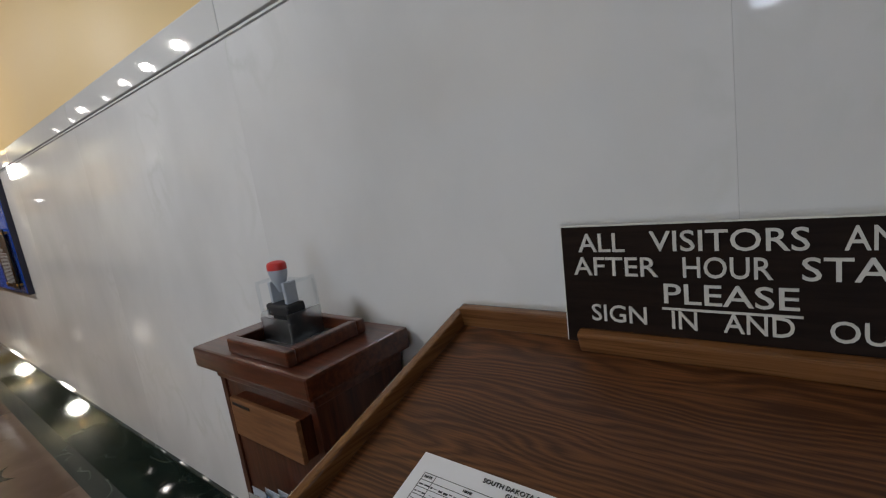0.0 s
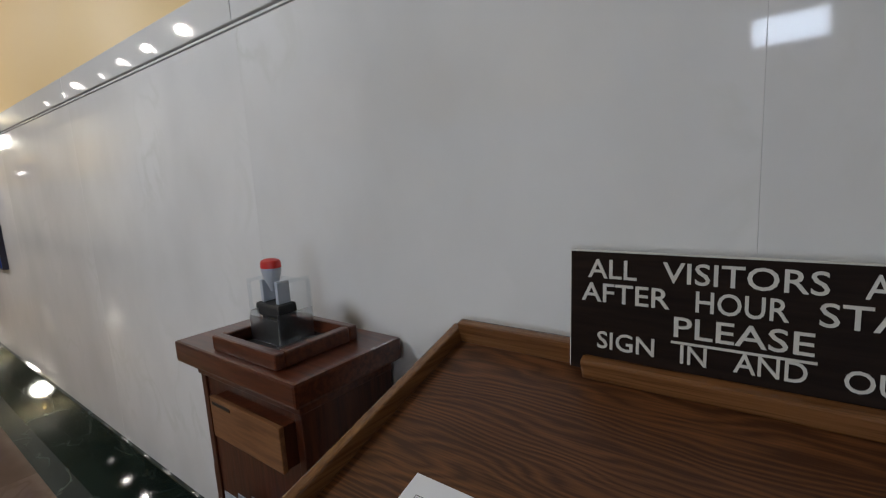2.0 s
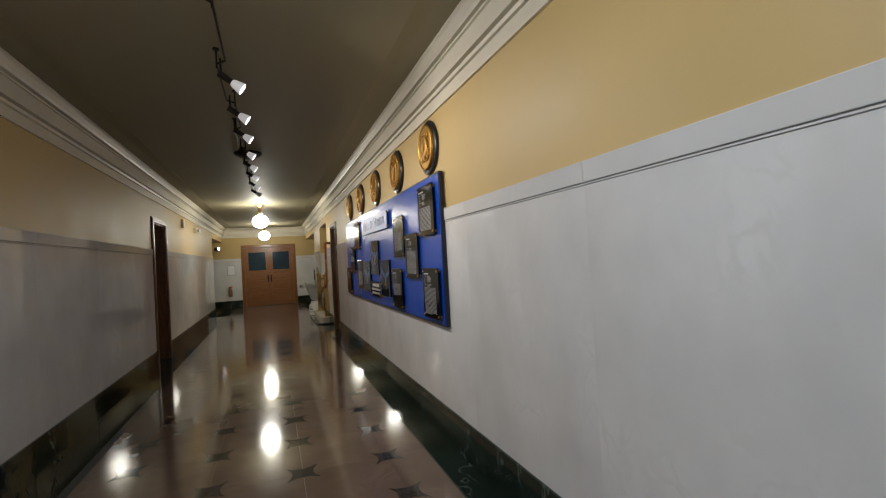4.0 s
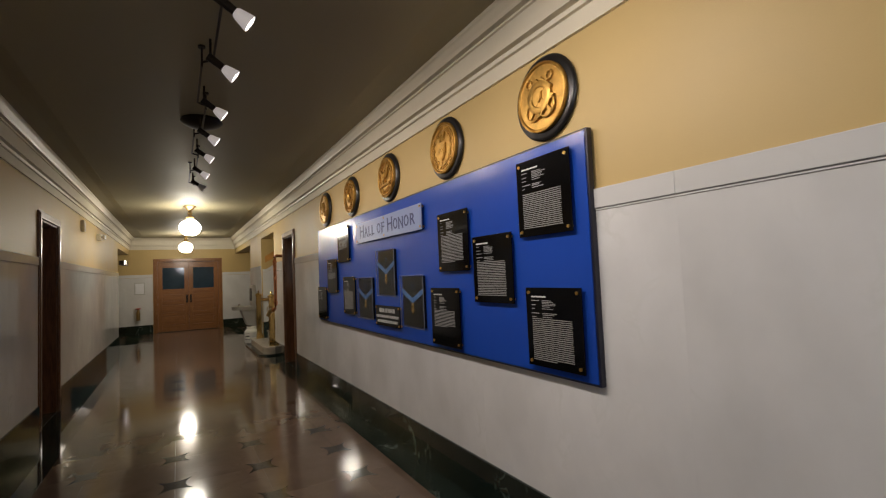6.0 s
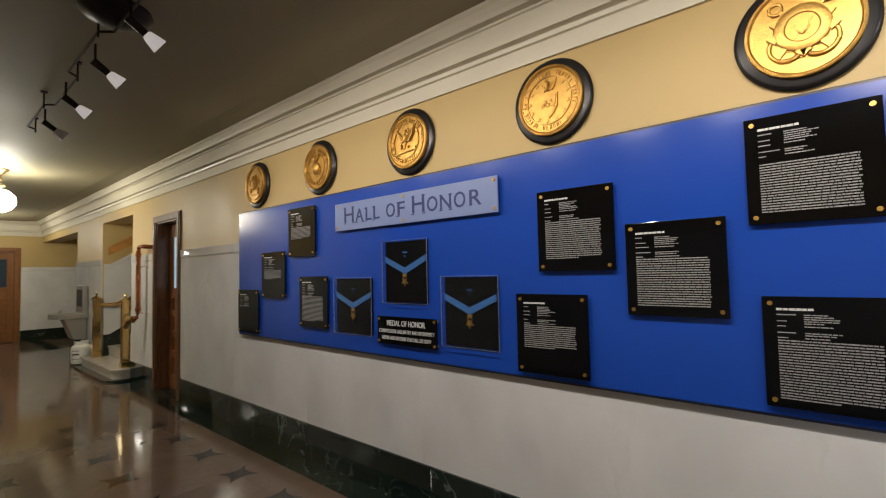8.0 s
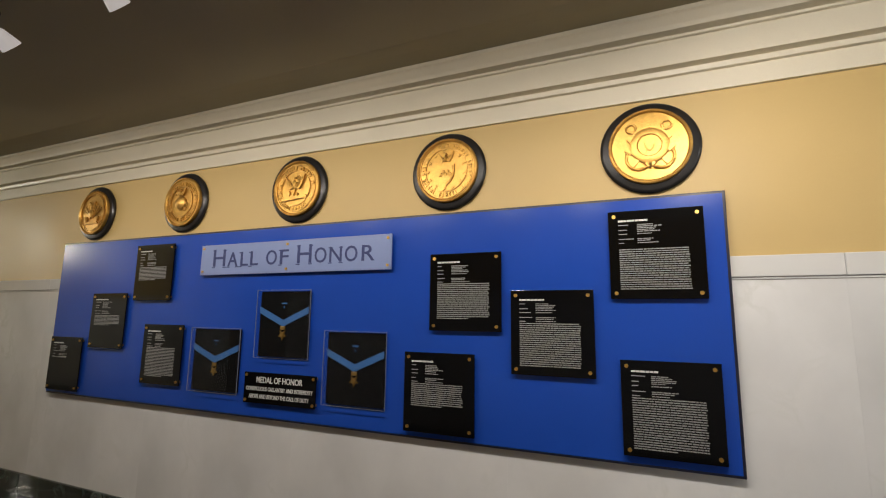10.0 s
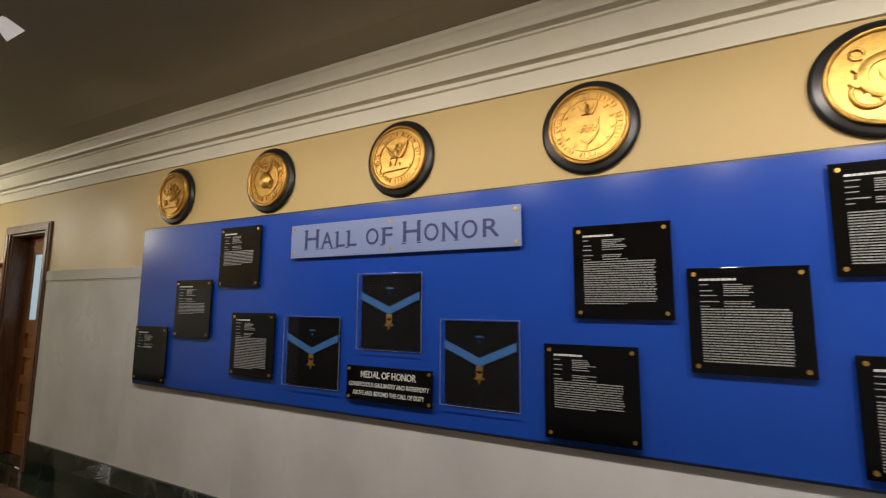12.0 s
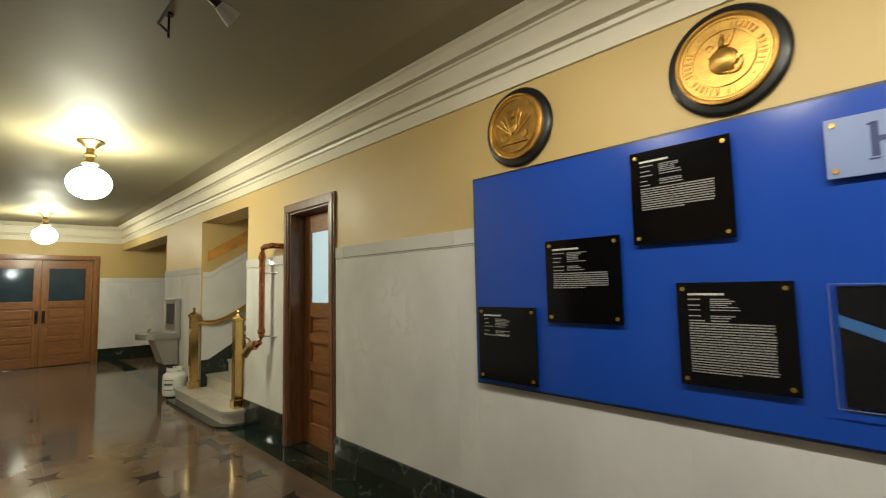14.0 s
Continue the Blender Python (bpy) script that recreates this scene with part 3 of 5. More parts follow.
SSP = spans(WW, WE, [(D2[0] - 0.11, D2[1] + 0.11, 0, 2.4), CROSSS, ENTRY], 1.9)


def wainscot(parent, sp, y, s, seams):
    """Marble slabs, a cap and a green marble base on a wall; s points into the corridor."""
    seams = sorted(seams)
    for a, c in sp:
        cuts = [a, *[u for u in seams if a + 0.05 < u < c - 0.05], c]
        for u, v in zip(cuts, cuts[1:]):
            part("panel", boxed(u + 0.00005, v - 0.00005, y, y + s * 0.012, BASE, CAP0 - 0.014, 0.0006), M_MARB, parent)
        part("backing", boxed(a, c, y, y + s * 0.006, CAP0 - 0.016, CAP0 + 0.002), M_JOINT, parent)
        for u, v in zip(cuts, cuts[1:]):
            part("cap", boxed(u + 0.0006, v - 0.0006, y, y + s * 0.020, CAP0, CAP1, 0.004), M_CAP, parent)
            part("fillet", boxed(u, v, y, y + s * 0.014, CAP0 - 0.0098, CAP0 - 0.0042), M_MARB, parent)
        n = max(1, round((c - a) / 1.4))
        for j in range(n):
            part("base_block", boxed(a + (c - a) * j / n + 0.0008, a + (c - a) * (j + 1) / n - 0.0008, y, y + s * 0.028, 0, BASE, 0.004), M_GREEN, parent)


wainscot(wall_n, NSP, WN, -1, [1.2, 0.08, -0.985, -2.30, -3.62, -5.05, -6.4, -7.75, -9.10, -10.43, -15.2])
wainscot(wall_s, SSP, WS, 1, [0.6, -2.4, -3.8, -5.2, -6.6, -8.0, -11.4, -12.8, -14.2, -15.6])
YSP = spans(-7, 5, [(D3[0] - 0.11, D3[1] + 0.11, 0, 2.4)], 1.9)
for a, c in YSP:
    part("panel", boxed(WW, WW + 0.012, a, c, BASE, CAP0 - 0.006, 0.001), M_MARB, wall_w)
    part("cap", boxed(WW, WW + 0.020, a, c, CAP0, CAP1, 0.004), M_MARB, wall_w)
    part("base_block", boxed(WW, WW + 0.028, a, c, 0, BASE, 0.004), M_GREEN, wall_w)


# ---- doors ----
def door_set(name, place, turn, w, h, depth_set, leaves, glass_mat, label, mat_case, knob_mat, jamb_depth=0.30):
    """A cased opening with panelled leaves, built round the origin in the xz plane, facing -y, then placed."""
    root = thing(name, (0, 0, 0), label, "door", kind="structure")
    cw = 0.10
    for x0, x1, z0, z1 in ((-w / 2 - cw, -w / 2, 0, h), (w / 2, w / 2 + cw, 0, h), (-w / 2 - cw, w / 2 + cw, h, h + cw * 0.85)):
        bm = boxed(x0, x1, -0.022, 0.0, z0, z1, 0.005)
        box(bm, x0 + 0.022, x1 - 0.022, -0.032, -0.02, z0, z1 if z1 == h else z1 - 0.02, 0.004)
        part("casing", bm, mat_case, root)
    for x0, x1, z0, z1 in ((-w / 2, -w / 2 + 0.02, 0, h), (w / 2 - 0.02, w / 2, 0, h), (-w / 2 + 0.02, w / 2 - 0.02, h - 0.02, h)):
        part("jamb", boxed(x0, x1, -0.004, jamb_depth, z0, z1, 0.002), mat_case, root)
    part("threshold", boxed(-w / 2 + 0.02, w / 2 - 0.02, 0.002, depth_set + 0.062, -0.002, 0.010, 0.002), M_GREEN, root, "dark stone threshold")
    n = len(leaves)
    lw = (w - 0.04) / n
    for i in range(n):
        x0 = -w / 2 + 0.02 + i * lw + 0.002
        x1 = x0 + lw - 0.004
        y0, y1 = depth_set, depth_set + 0.062
        top = h - 0.024
        st = 0.115
        glass0, glass1 = h * 0.60, top - 0.17
        lf = part("leaf", boxed(x0 + st - 0.01, x1 - st + 0.01, y0 + 0.027, y1 - 0.016, 0.02, glass0 - 0.03), M_DOORX, root)
        for a, c in ((x0, x0 + st), (x1 - st, x1)):
            part("stile", boxed(a, c, y0, y1, 0.012, top, 0.003), M_DOORZ, lf)
        np_ = leaves[i]
        rails = [(0.012, 0.21)]
        ph = (glass0 - 0.06 - 0.21) / np_
        for k in range(1, np_):
            rails.append((0.21 + ph * k - 0.045, 0.21 + ph * k + 0.045))
        rails += [(glass0 - 0.13, glass0), (glass1, top)]
        for a, c in rails:
            part("rail", boxed(x0 + st, x1 - st, y0 + 0.001, y1 - 0.001, a, c, 0.003), M_DOORX, lf)
        for (r0, r1), (s0, s1) in zip(rails[:-2], rails[1:-1]):
            part("panel", boxed(x0 + st + 0.03, x1 - st - 0.03, y0 + 0.016, y0 + 0.03, r1 + 0.032, s0 - 0.032, 0.008), M_DOORX, lf)
        part("pane", boxed(x0 + st, x1 - st, y0 + 0.018, y0 + 0.024, glass0, glass1), glass_mat, lf)
        bm = bmesh.new()
        for a in ((x0 + st, x0 + st + 0.012, glass0, glass1), (x1 - st - 0.012, x1 - st, glass0, glass1), (x0 + st + 0.012, x1 - st - 0.012, glass0, glass0 + 0.012), (x0 + st + 0.012, x1 - st - 0.012, glass1 - 0.012, glass1)):
            box(bm, a[0], a[1], y0 + 0.004, y0 + 0.017, a[2], a[3], 0.002)
        part("glazing_bead", bm, M_DOORZ, lf)
        hx = x1 - 0.055 if (n == 1 or i == 0) else x0 + 0.055
        hd = part("escutcheon", boxed(hx - 0.028, hx + 0.028, y0 - 0.006, y0 + 0.002, 0.92, 1.18, 0.003), knob_mat, lf)
        bm = bmesh.new()
        tube(bm, [(hx, y0, 1.14), (hx, y0 - 0.045, 1.13), (hx, y0 - 0.055, 1.10), (hx, y0 - 0.055, 1.02), (hx, y0 - 0.045, 0.98), (hx, y0, 0.97)], 0.011)
        part("handle", bm, knob_mat, lf, "", True)
    root.matrix_basis = pose(*place, 0, 0, turn)
    return root


door_set("door_1", ((D1[0] + D1[1]) / 2, WN, 0), 0, D1[1] - D1[0], D1[3], 0.15, (4,), M_GLOWGLASS, "closed oak door with self-glowing blue frosted glass in a brown casing", M_CASE, M_BRONZE)
door_set("door_2", (WW, (D3[0] + D3[1]) / 2, 0), 90, D3[1] - D3[0], D3[3], 0.06, (3, 3), M_DARKGLASS, "closed pair of oak doors with dark glazed tops at the corridor end", M_DOORZ, M_BRONZE)
door_set("door_3", ((D2[0] + D2[1]) / 2, WS, 0), 180, D2[1] - D2[0], D2[3], 0.22, (4,), M_DARKGLASS, "dark wooden door in a deep shaded doorway", M_CASE, M_BRONZE)


# ---- stair off the corridor ----
def stair():
    root = thing("staircase", (-13.4, 0.7, 0), "pale marble stair with a rounded bottom step rising through the wall", "stairs")
    def slab(x0, x1, y0, y1, z0, z1, r):
        out = [(x0, y1), (x1, y1)]
        for j in range(9):
            a = -math.pi / 2 * j / 8
            out.append((x1 - r + r * math.cos(a), y0 + r + r * math.sin(a)))
        if r < 0.05:
            out = [(x0, y1), (x1, y1), (x1, y0)]
        out.append((x0, y0))
        return prism(bmesh.new(), out, Matrix.Translation((0, 0, z0)), z1 - z0)
    part("plinth", slab(-14.50, -12.44, 0.29, WN, 0.0, 0.030, 0.28), M_GREEN, root, "dark green marble foot of the step")
    part("riser", slab(-14.49, -12.51, 0.405, WN, 0.030, 0.145, 0.20), M_STEP, root)
    part("tread", slab(-14.52, -12.48, 0.385, 0.80, 0.145, 0.175, 0.22), M_STEP, root)
    for k in range(1, 9):
        y = 0.72 + 0.29 * (k - 1)
        part("riser", boxed(STAIR[0], STAIR[1], y + 0.02, y + 0.31, 0.0 if k < 2 else 0.175 * k - 0.05, 0.175 * (k + 1) - 0.03), M_STEP, root)
        part("tread", boxed(STAIR[0], STAIR[1], y, y + 0.31, 0.175 * (k + 1) - 0.03, 0.175 * (k + 1), 0.006), M_STEP, root)
    return root


stair()
X0, X1 = STAIR[0], STAIR[1]
for x, s in ((X0, 1), (X1, -1)):
    w = solid("wall_stair", boxed(min(x, x - s * 0.15), max(x, x - s * 0.15), WN + 0.35, 3.9, 0, TOPZ), M_WALL, "tan painted side wall of the stair", "wall", kind="structure")
    sl = 0.175 / 0.29
    def side(z_a, z_b, t, mat, name):
        y0, y1 = WN + 0.02, 3.2
        pts = [(y0, z_a), (0.75, z_a), (y1, z_a + (y1 - 0.75) * sl), (y1, z_b + (y1 - 0.75) * sl), (0.75, z_b), (y0, z_b)]
        m = Matrix(((0, 0, s, x), (1, 0, 0, 0), (0, 1, 0, 0), (0, 0, 0, 1)))
        part(name, prism(bmesh.new(), pts, m, t), mat, w)
    side(0.55, 1.72, 0.012, M_MARB, "panel")
    side(1.724, 1.80, 0.020, M_MARB, "cap")
    side(0.10, 0.545, 0.016, M_GREEN, "base_block")
    m = Matrix(((0, 0, s, x), (1, 0, 0, 0), (0, 1, 0, 0), (0, 0, 0, 1)))
    # Thin ochre band that slopes up with the stair.
    part("sloping_band", prism(bmesh.new(), [(0.72, 1.95), (1.31, 2.27), (2.2, 2.76), (2.2, 2.95), (1.31, 2.46), (0.72, 2.10)], m, 0.004), M_OCHRE, w, "ochre sloping band")
solid("wall_stair_end", boxed(X0, X1, 3.4, 3.55, 0, TOPZ), M_WALL, "plain tan wall at the stair landing", "wall", kind="structure")


def newel(x, y):
    root = thing("newel_post", (x, y, 0.175), "polished square brass newel post on the bottom step", "post", "brass newels of the stair")
    h = 0.052
    part("base", boxed(x - h - 0.012, x + h + 0.012, y - h - 0.012, y + h + 0.012, 0.175, 0.27, 0.004), M_BRASS, root)
    bm = boxed(x - h, x + h, y - h, y + h, 0.27, 1.17, 0.006)
    for dx, dy in ((1, 0), (-1, 0), (0, 1), (0, -1)):
        box(bm, x + dx * h - (0.003 if dx else 0.032), x + dx * h + (0.003 if dx else 0.032), y + dy * h - (0.003 if dy else 0.032), y + dy * h + (0.003 if dy else 0.032), 0.33, 1.10, 0.002)
    part("shaft", bm, M_BRASS, root)
    bm = boxed(x - h - 0.016, x + h + 0.016, y - h - 0.016, y + h + 0.016, 1.17, 1.20, 0.006)
    rod(bm, (x, y, 1.20), (x, y, 1.235), 0.075, 0.03, 4)
    part("cap", bm, M_BRASS, root)
    part("knob", lathe(bmesh.new(), [(0.012, 0), (0.02, 0.01), (0.012, 0.025), (0.022, 0.045), (0.012, 0.065), (0.0, 0.07)], Matrix.Translation((x, y, 1.23)), 16), M_BRASS, root, "", True)


newel(-14.24, 0.555)
newel(-12.655, 0.58)
for x in (-14.20, -12.60):
    rail = thing("handrail", (x, 0.7, 1.05), "polished brass handrail rising along the stair", "handrail", "brass handrails")
    bm = bmesh.new()
    x_start = -14.24 if x < -13 else -12.655
    tube(bm, [(x_start, 0.58, 1.08), ((x + x_start) / 2, 0.72, 1.075), (x, 0.84, 1.08), (x, 0.96, 1.12), (x, 1.1, 1.19), (x, 3.2, 1.19 + 2.1 * 0.175 / 0.29)], 0.034, 14)
    part("rail", bm, M_BRASS, rail, "", True)
    for y in (1.3, 2.4):
        z = 1.19 + (y - 1.1) * 0.175 / 0.29
        s = -1 if x < -13 else 1
        part("bracket", tube(bmesh.new(), [(x, y, z - 0.03), (x, y, z - 0.07), (x + s * 0.06, y, z - 0.08)], 0.009, 8), M_BRASS, rail)


# ---- lamps ----
def globe_lamp(x, y, opal):
    root = thing("globe_lamp", (x, y, CEIL), "lit opal glass globe on a brass ceiling fitting", "ceiling lamp", "row of globe lamps")
    m = Matrix.Translation((x, y, 0))
    part("canopy", lathe(bmesh.new(), [(0.11, CEIL - 0.001), (0.115, CEIL - 0.012), (0.10, CEIL - 0.025), (0.075, CEIL - 0.035), (0.06, CEIL - 0.06), (0.035, CEIL - 0.075), (0.033, CEIL - 0.12), (0.05, CEIL - 0.135), (0.052, CEIL - 0.15), (0.034, CEIL - 0.165), (0.034, CEIL - 0.19), (0.06, CEIL - 0.205), (0.075, CEIL - 0.225), (0.07, CEIL - 0.235)], m), M_OLDBRASS, root, "aged brass canopy and stem", True)
    zc = CEIL - 0.415
    prof = [(0.182 * math.sin(a), zc + 0.155 * math.cos(a)) for a in [0.28 + (math.pi - 0.28) * j / 18 for j in range(19)]]
    part("shade", lathe(bmesh.new(), prof, m), opal, root, "lit opal glass globe", True)


for gx in (-18.0, -12.57, -1.5):
    globe_lamp(gx, -0.88, M_GLOBE_COOL if gx > -5 else M_GLOBE)

HEADS = (-4.03, -4.75, -5.39, -6.12, -6.83, -7.50, -8.29)
AIM = ((-3.45, 1.25), (-4.6, 1.35), (-5.5, 1.35), (-6.3, 1.3), (-6.7, 1.35), (-7.6, 1.3), (-8.6, 1.4))


def track():
    yb, zb = -0.92, 2.90
    root = thing("track_light", (-7.2, yb, CEIL), "dark bronze rail light with white glass cone heads", "track light")
    part("canopy", lathe(bmesh.new(), [(0.17, CEIL - 0.001), (0.175, CEIL - 0.02), (0.15, CEIL - 0.045), (0.09, CEIL - 0.07), (0.03, CEIL - 0.085), (0.0, CEIL - 0.086)], Matrix.Translation((-7.20, yb + 0.03, 0))), M_BRONZE, root, "", True)
    knots = [-9.72, -8.9, -8.1, -7.3, -6.5, -5.7, -4.9, -4.1, -3.3, -2.5]
    for i, (a, c) in enumerate(zip(knots, knots[1:])):
        o = 0.03 if i % 2 else -0.03
        bm = bmesh.new()
        tube(bm, [(a, yb - o, zb), (a + 0.06, yb + o, zb), (c, yb + o, zb)], 0.0075, 8)
        part("rail", bm, M_BRONZE, root)
        part("post", rod(bmesh.new(), (a, yb - o, CEIL), (a, yb - o, zb - 0.03), 0.006, n=8), M_BRONZE, root)
        part("foot", rod(bmesh.new(), (a, yb - o, CEIL), (a, yb - o, CEIL - 0.012), 0.022, n=12), M_BRONZE, root)
    for hx in (*HEADS, -9.05):
        lit = hx != -9.05
        p0 = Vector((hx, yb, zb - 0.02))
        d = Vector((0.0, 0.80, -0.55)).normalized()
        p1 = p0 + Vector((0, 0.0, -0.082))
        p2 = p1 + d * 0.08
        bm = rod(bmesh.new(), p0 + Vector((0, 0, 0.03)), p1, 0.007, n=8)
        rod(bm, p1 - d * 0.015, p2, 0.024, 0.020, 14)
        head = part("head", bm, M_BRONZE, root)
        q = d.to_track_quat("Z", "Y").to_matrix().to_4x4()
        part("shade", lathe(bmesh.new(), [(0.020, 0.0), (0.027, 0.010), (0.040, 0.064), (0.042, 0.078), (0.039, 0.078), (0.037, 0.064), (0.020, 0.010)], Matrix.Translation(p2) @ q, 24), M_OPALLIT if lit else M_OPAL, head, "white glass cone", True)
        part("bulb_face", rod(bmesh.new(), p2 + d * 0.066, p2 + d * 0.070, 0.034, n=24), M_SPOTFACE if lit else M_OPAL, head)


track()
for hx, (ax, az) in zip(HEADS, AIM):
    sp = bpy.data.lights.new("spot", "SPOT")
    sp.energy, sp.color, sp.spot_size, sp.spot_blend, sp.shadow_soft_size = SPOT_W * (2.5 if hx > -4.5 else 1.2 if hx > -5.2 else 1.0), (1.0, 0.93, 0.82), radians(146), 0.9, 0.035
    ob = new("spot_lamp", sp)
    ob.matrix_basis = look((hx, -0.735, 2.716), (ax, WN, az))


# ---- hall of honor panel ----
BX0, BX1, BZ0, BZ1, BY = -8.912, -4.029, 0.947, 2.172, 0.590
board = thing("display_board", ((BX0 + BX1) / 2, WN, BZ0), "large royal blue wall display board with a dark edge", "display board")
part("edge", boxed(BX0, BX1, BY + 0.002, WN - 0.0125, BZ0, BZ1, 0.003), M_EDGE, board, "dark edge of the board")
part("face", boxed(BX0 + 0.013, BX1 - 0.013, BY - 0.002, BY + 0.004, BZ0 + 0.013, BZ1 - 0.013), M_BLUE, board)


def standoffs(root, x0, x1, z0, z1, yf, inset=0.030, xs=None, mat=None):
    for x in (xs or (x0 + inset, x1 - inset)):
        for z in (z0 + inset, z1 - inset):
            bm = rod(bmesh.new(), (x, yf - 0.006, z), (x, BY, z), 0.0088, n=16)
            part("standoff", bm, mat or M_GOLD, root)


def bars(bm, x0, x1, z, h, y, rng, gaps=True):
    """A printed line that cannot be read: a thin bar with a few breaks."""
    x = x0
    while x < x1 - 0.004:
        w = rng.uniform(0.007, 0.024) if gaps else x1 - x0
        e = min(x + w, x1)
        box(bm, x, e, y - 0.0008, y, z - h / 2, z + h / 2)
        x = e + rng.uniform(0.0016, 0.0030)


def plaque(x0, z1, nlines, para_top, short, seed, w=0.404, h=0.415):
    rng = random.Random(seed)
    x1, z0 = x0 + w, z1 - h
    yf = BY - 0.028
    root = thing("plaque", ((x0 + x1) / 2, BY, z0), "square black acrylic plaque with white printed lines on brass standoffs", "plaque", "black plaques on the blue board")
    part("plate", boxed(x0, x1, yf, yf + 0.008, z0, z1, 0.0015), M_BLACK, root)
    standoffs(root, x0, x1, z0, z1, yf, 0.026)
    title, small, para = bmesh.new(), bmesh.new(), bmesh.new()
    tx = x0 + 0.045
    bars(title, tx, tx + rng.uniform(0.11, 0.15), z1 - 0.048, 0.0088, yf, rng)
    z = z1 - 0.068
    for k in range(5):
        bars(small, tx, tx + rng.uniform(0.022, 0.07), z, 0.0042, yf, rng, False)
        for j in range(3 if k == 0 else 2 if k in (1, 3) else 1):
            bars(small, tx + 0.082, tx + 0.082 + rng.uniform(0.06, 0.11), z - 0.008 * j, 0.0042, yf, rng)
        z -= 0.019 if k % 2 else 0.024
    pz = z1 - para_top
    for k in range(nlines):
        bars(para, tx, x1 - 0.062 - (0.12 if k == nlines - 1 and short else rng.uniform(0, 0.006)), pz - k * 0.0102, 0.0050, yf, rng)
    part("title", title, M_WHITE, root, "white printed heading")
    part("small_print", small, M_GREYINK, root)["kind"] = "stuff"
    if nlines:
        part("paragraph", para, M_GREYINK, root)["kind"] = "stuff"
    return root


for i, (px, pz, nl, pt, sh) in enumerate([(-4.527, 2.101, 19, 0.185, False), (-5.009, 1.731, 21, 0.165, False), (-5.462, 1.935, 19, 0.165, True), (-4.499, 1.410, 22, 0.165, True),
                                          (-5.607, 1.403, 12, 0.165, True), (-7.918, 2.102, 10, 0.17, True), (-8.388, 1.743, 8, 0.17, True), (-8.866, 1.398, 1, 0.16, True), (-7.750, 1.515, 20, 0.165, True)]):
    plaque(px, pz, nl, pt, sh, 40 + i)


def title_sign():
    x0, x1, z0, z1 = -7.228, -5.706, 1.860, 2.068
    yf = BY - 0.032
    root = thing("title_sign", ((x0 + x1) / 2, BY, z0), "frosted acrylic sign reading HALL OF HONOR", "sign")
    part("plate", boxed(x0, x1, yf, yf + 0.008, z0, z1, 0.002), M_FROST, root)
    xm = (x0 + x1) / 2
    standoffs(root, x0, x1, z0, z1, yf, 0.024, (x0 + 0.024, xm, x1 - 0.024))
    big, small = 0.168, 0.136
    zc = (z0 + z1) / 2
    base = -big * 0.36 + 0.004
    items = []
    cur = -0.648
    for word in ("HALL", "OF", "HONOR"):
        for k, ch in enumerate(word):
            s = big if k == 0 and word != "OF" else small
            wd = s * {"I": 0.25, "L": 0.52, "F": 0.54}.get(ch, 0.70)
            items.append((ch, s, cur + wd / 2, base + s * 0.36, 0.0008, wd * 0.90))
            cur += wd + 0.012
        cur += 0.050
    k = 1.296 / (cur - 0.050 - 0.012 + 0.648)
    items = [(a, s, -0.648 + (x + 0.648) * k, y, b, w * k) for a, s, x, y, b, w in items]
    for i0, i1 in ((0, 4), (4, 6), (6, 11)):
        writing(root, items[i0:i1], on_north(xm, yf - 0.001, zc), M_LETTER, "letter")
    bm = bmesh.new()                      # serifs of the capitals
    for a, s, x, y, b, w in items:
        top, bot = zc + y + s * 0.36, zc + y - s * 0.36
        if a in "HALFN":
            for sx in ((-1, 1) if a in "HAN" else (-1,)):
                cx = xm + x + sx * (w / 2 - 0.006)
                box(bm, cx - 0.014, cx + 0.014, yf - 0.0022, yf - 0.0002, bot - 0.001, bot + 0.005)
                if a in "HN":
                    box(bm, cx - 0.014, cx + 0.014, yf - 0.0022, yf - 0.0002, top - 0.005, top + 0.001)
            if a in "LF":
                cx = xm + x - w / 2 + 0.006
                box(bm, cx - 0.014, cx + 0.014, yf - 0.0022, yf - 0.0002, top - 0.005, top + 0.001)
    part("serifs", bm, M_LETTER, root)["kind"] = "stuff"


title_sign()


def small_plaque():
    x0, x1, z0, z1 = -6.750, -6.192, 1.046, 1.234
    yf = BY - 0.030
    root = thing("plaque", ((x0 + x1) / 2, BY, z0), "wide black acrylic plaque with white serif wording", "plaque")
    part("plate", boxed(x0, x1, yf, yf + 0.008, z0, z1, 0.0015), M_BLACK, root)
    standoffs(root, x0, x1, z0, z1, yf, 0.018)
    writing(root, [("MEDAL OF HONOR", 0.052, 0, 0.048, 0.0009, 0.36), ("CONSPICUOUS GALLANTRY AND INTREPIDITY", 0.034, 0, -0.006, 0.0005, 0.52), ("ABOVE AND BEYOND THE CALL OF DUTY", 0.034, 0, -0.052, 0.0005, 0.465)], on_north((x0 + x1) / 2, yf - 0.001, (z0 + z1) / 2), M_WHITE, "line_of_writing", "white printed wording")


small_plaque()


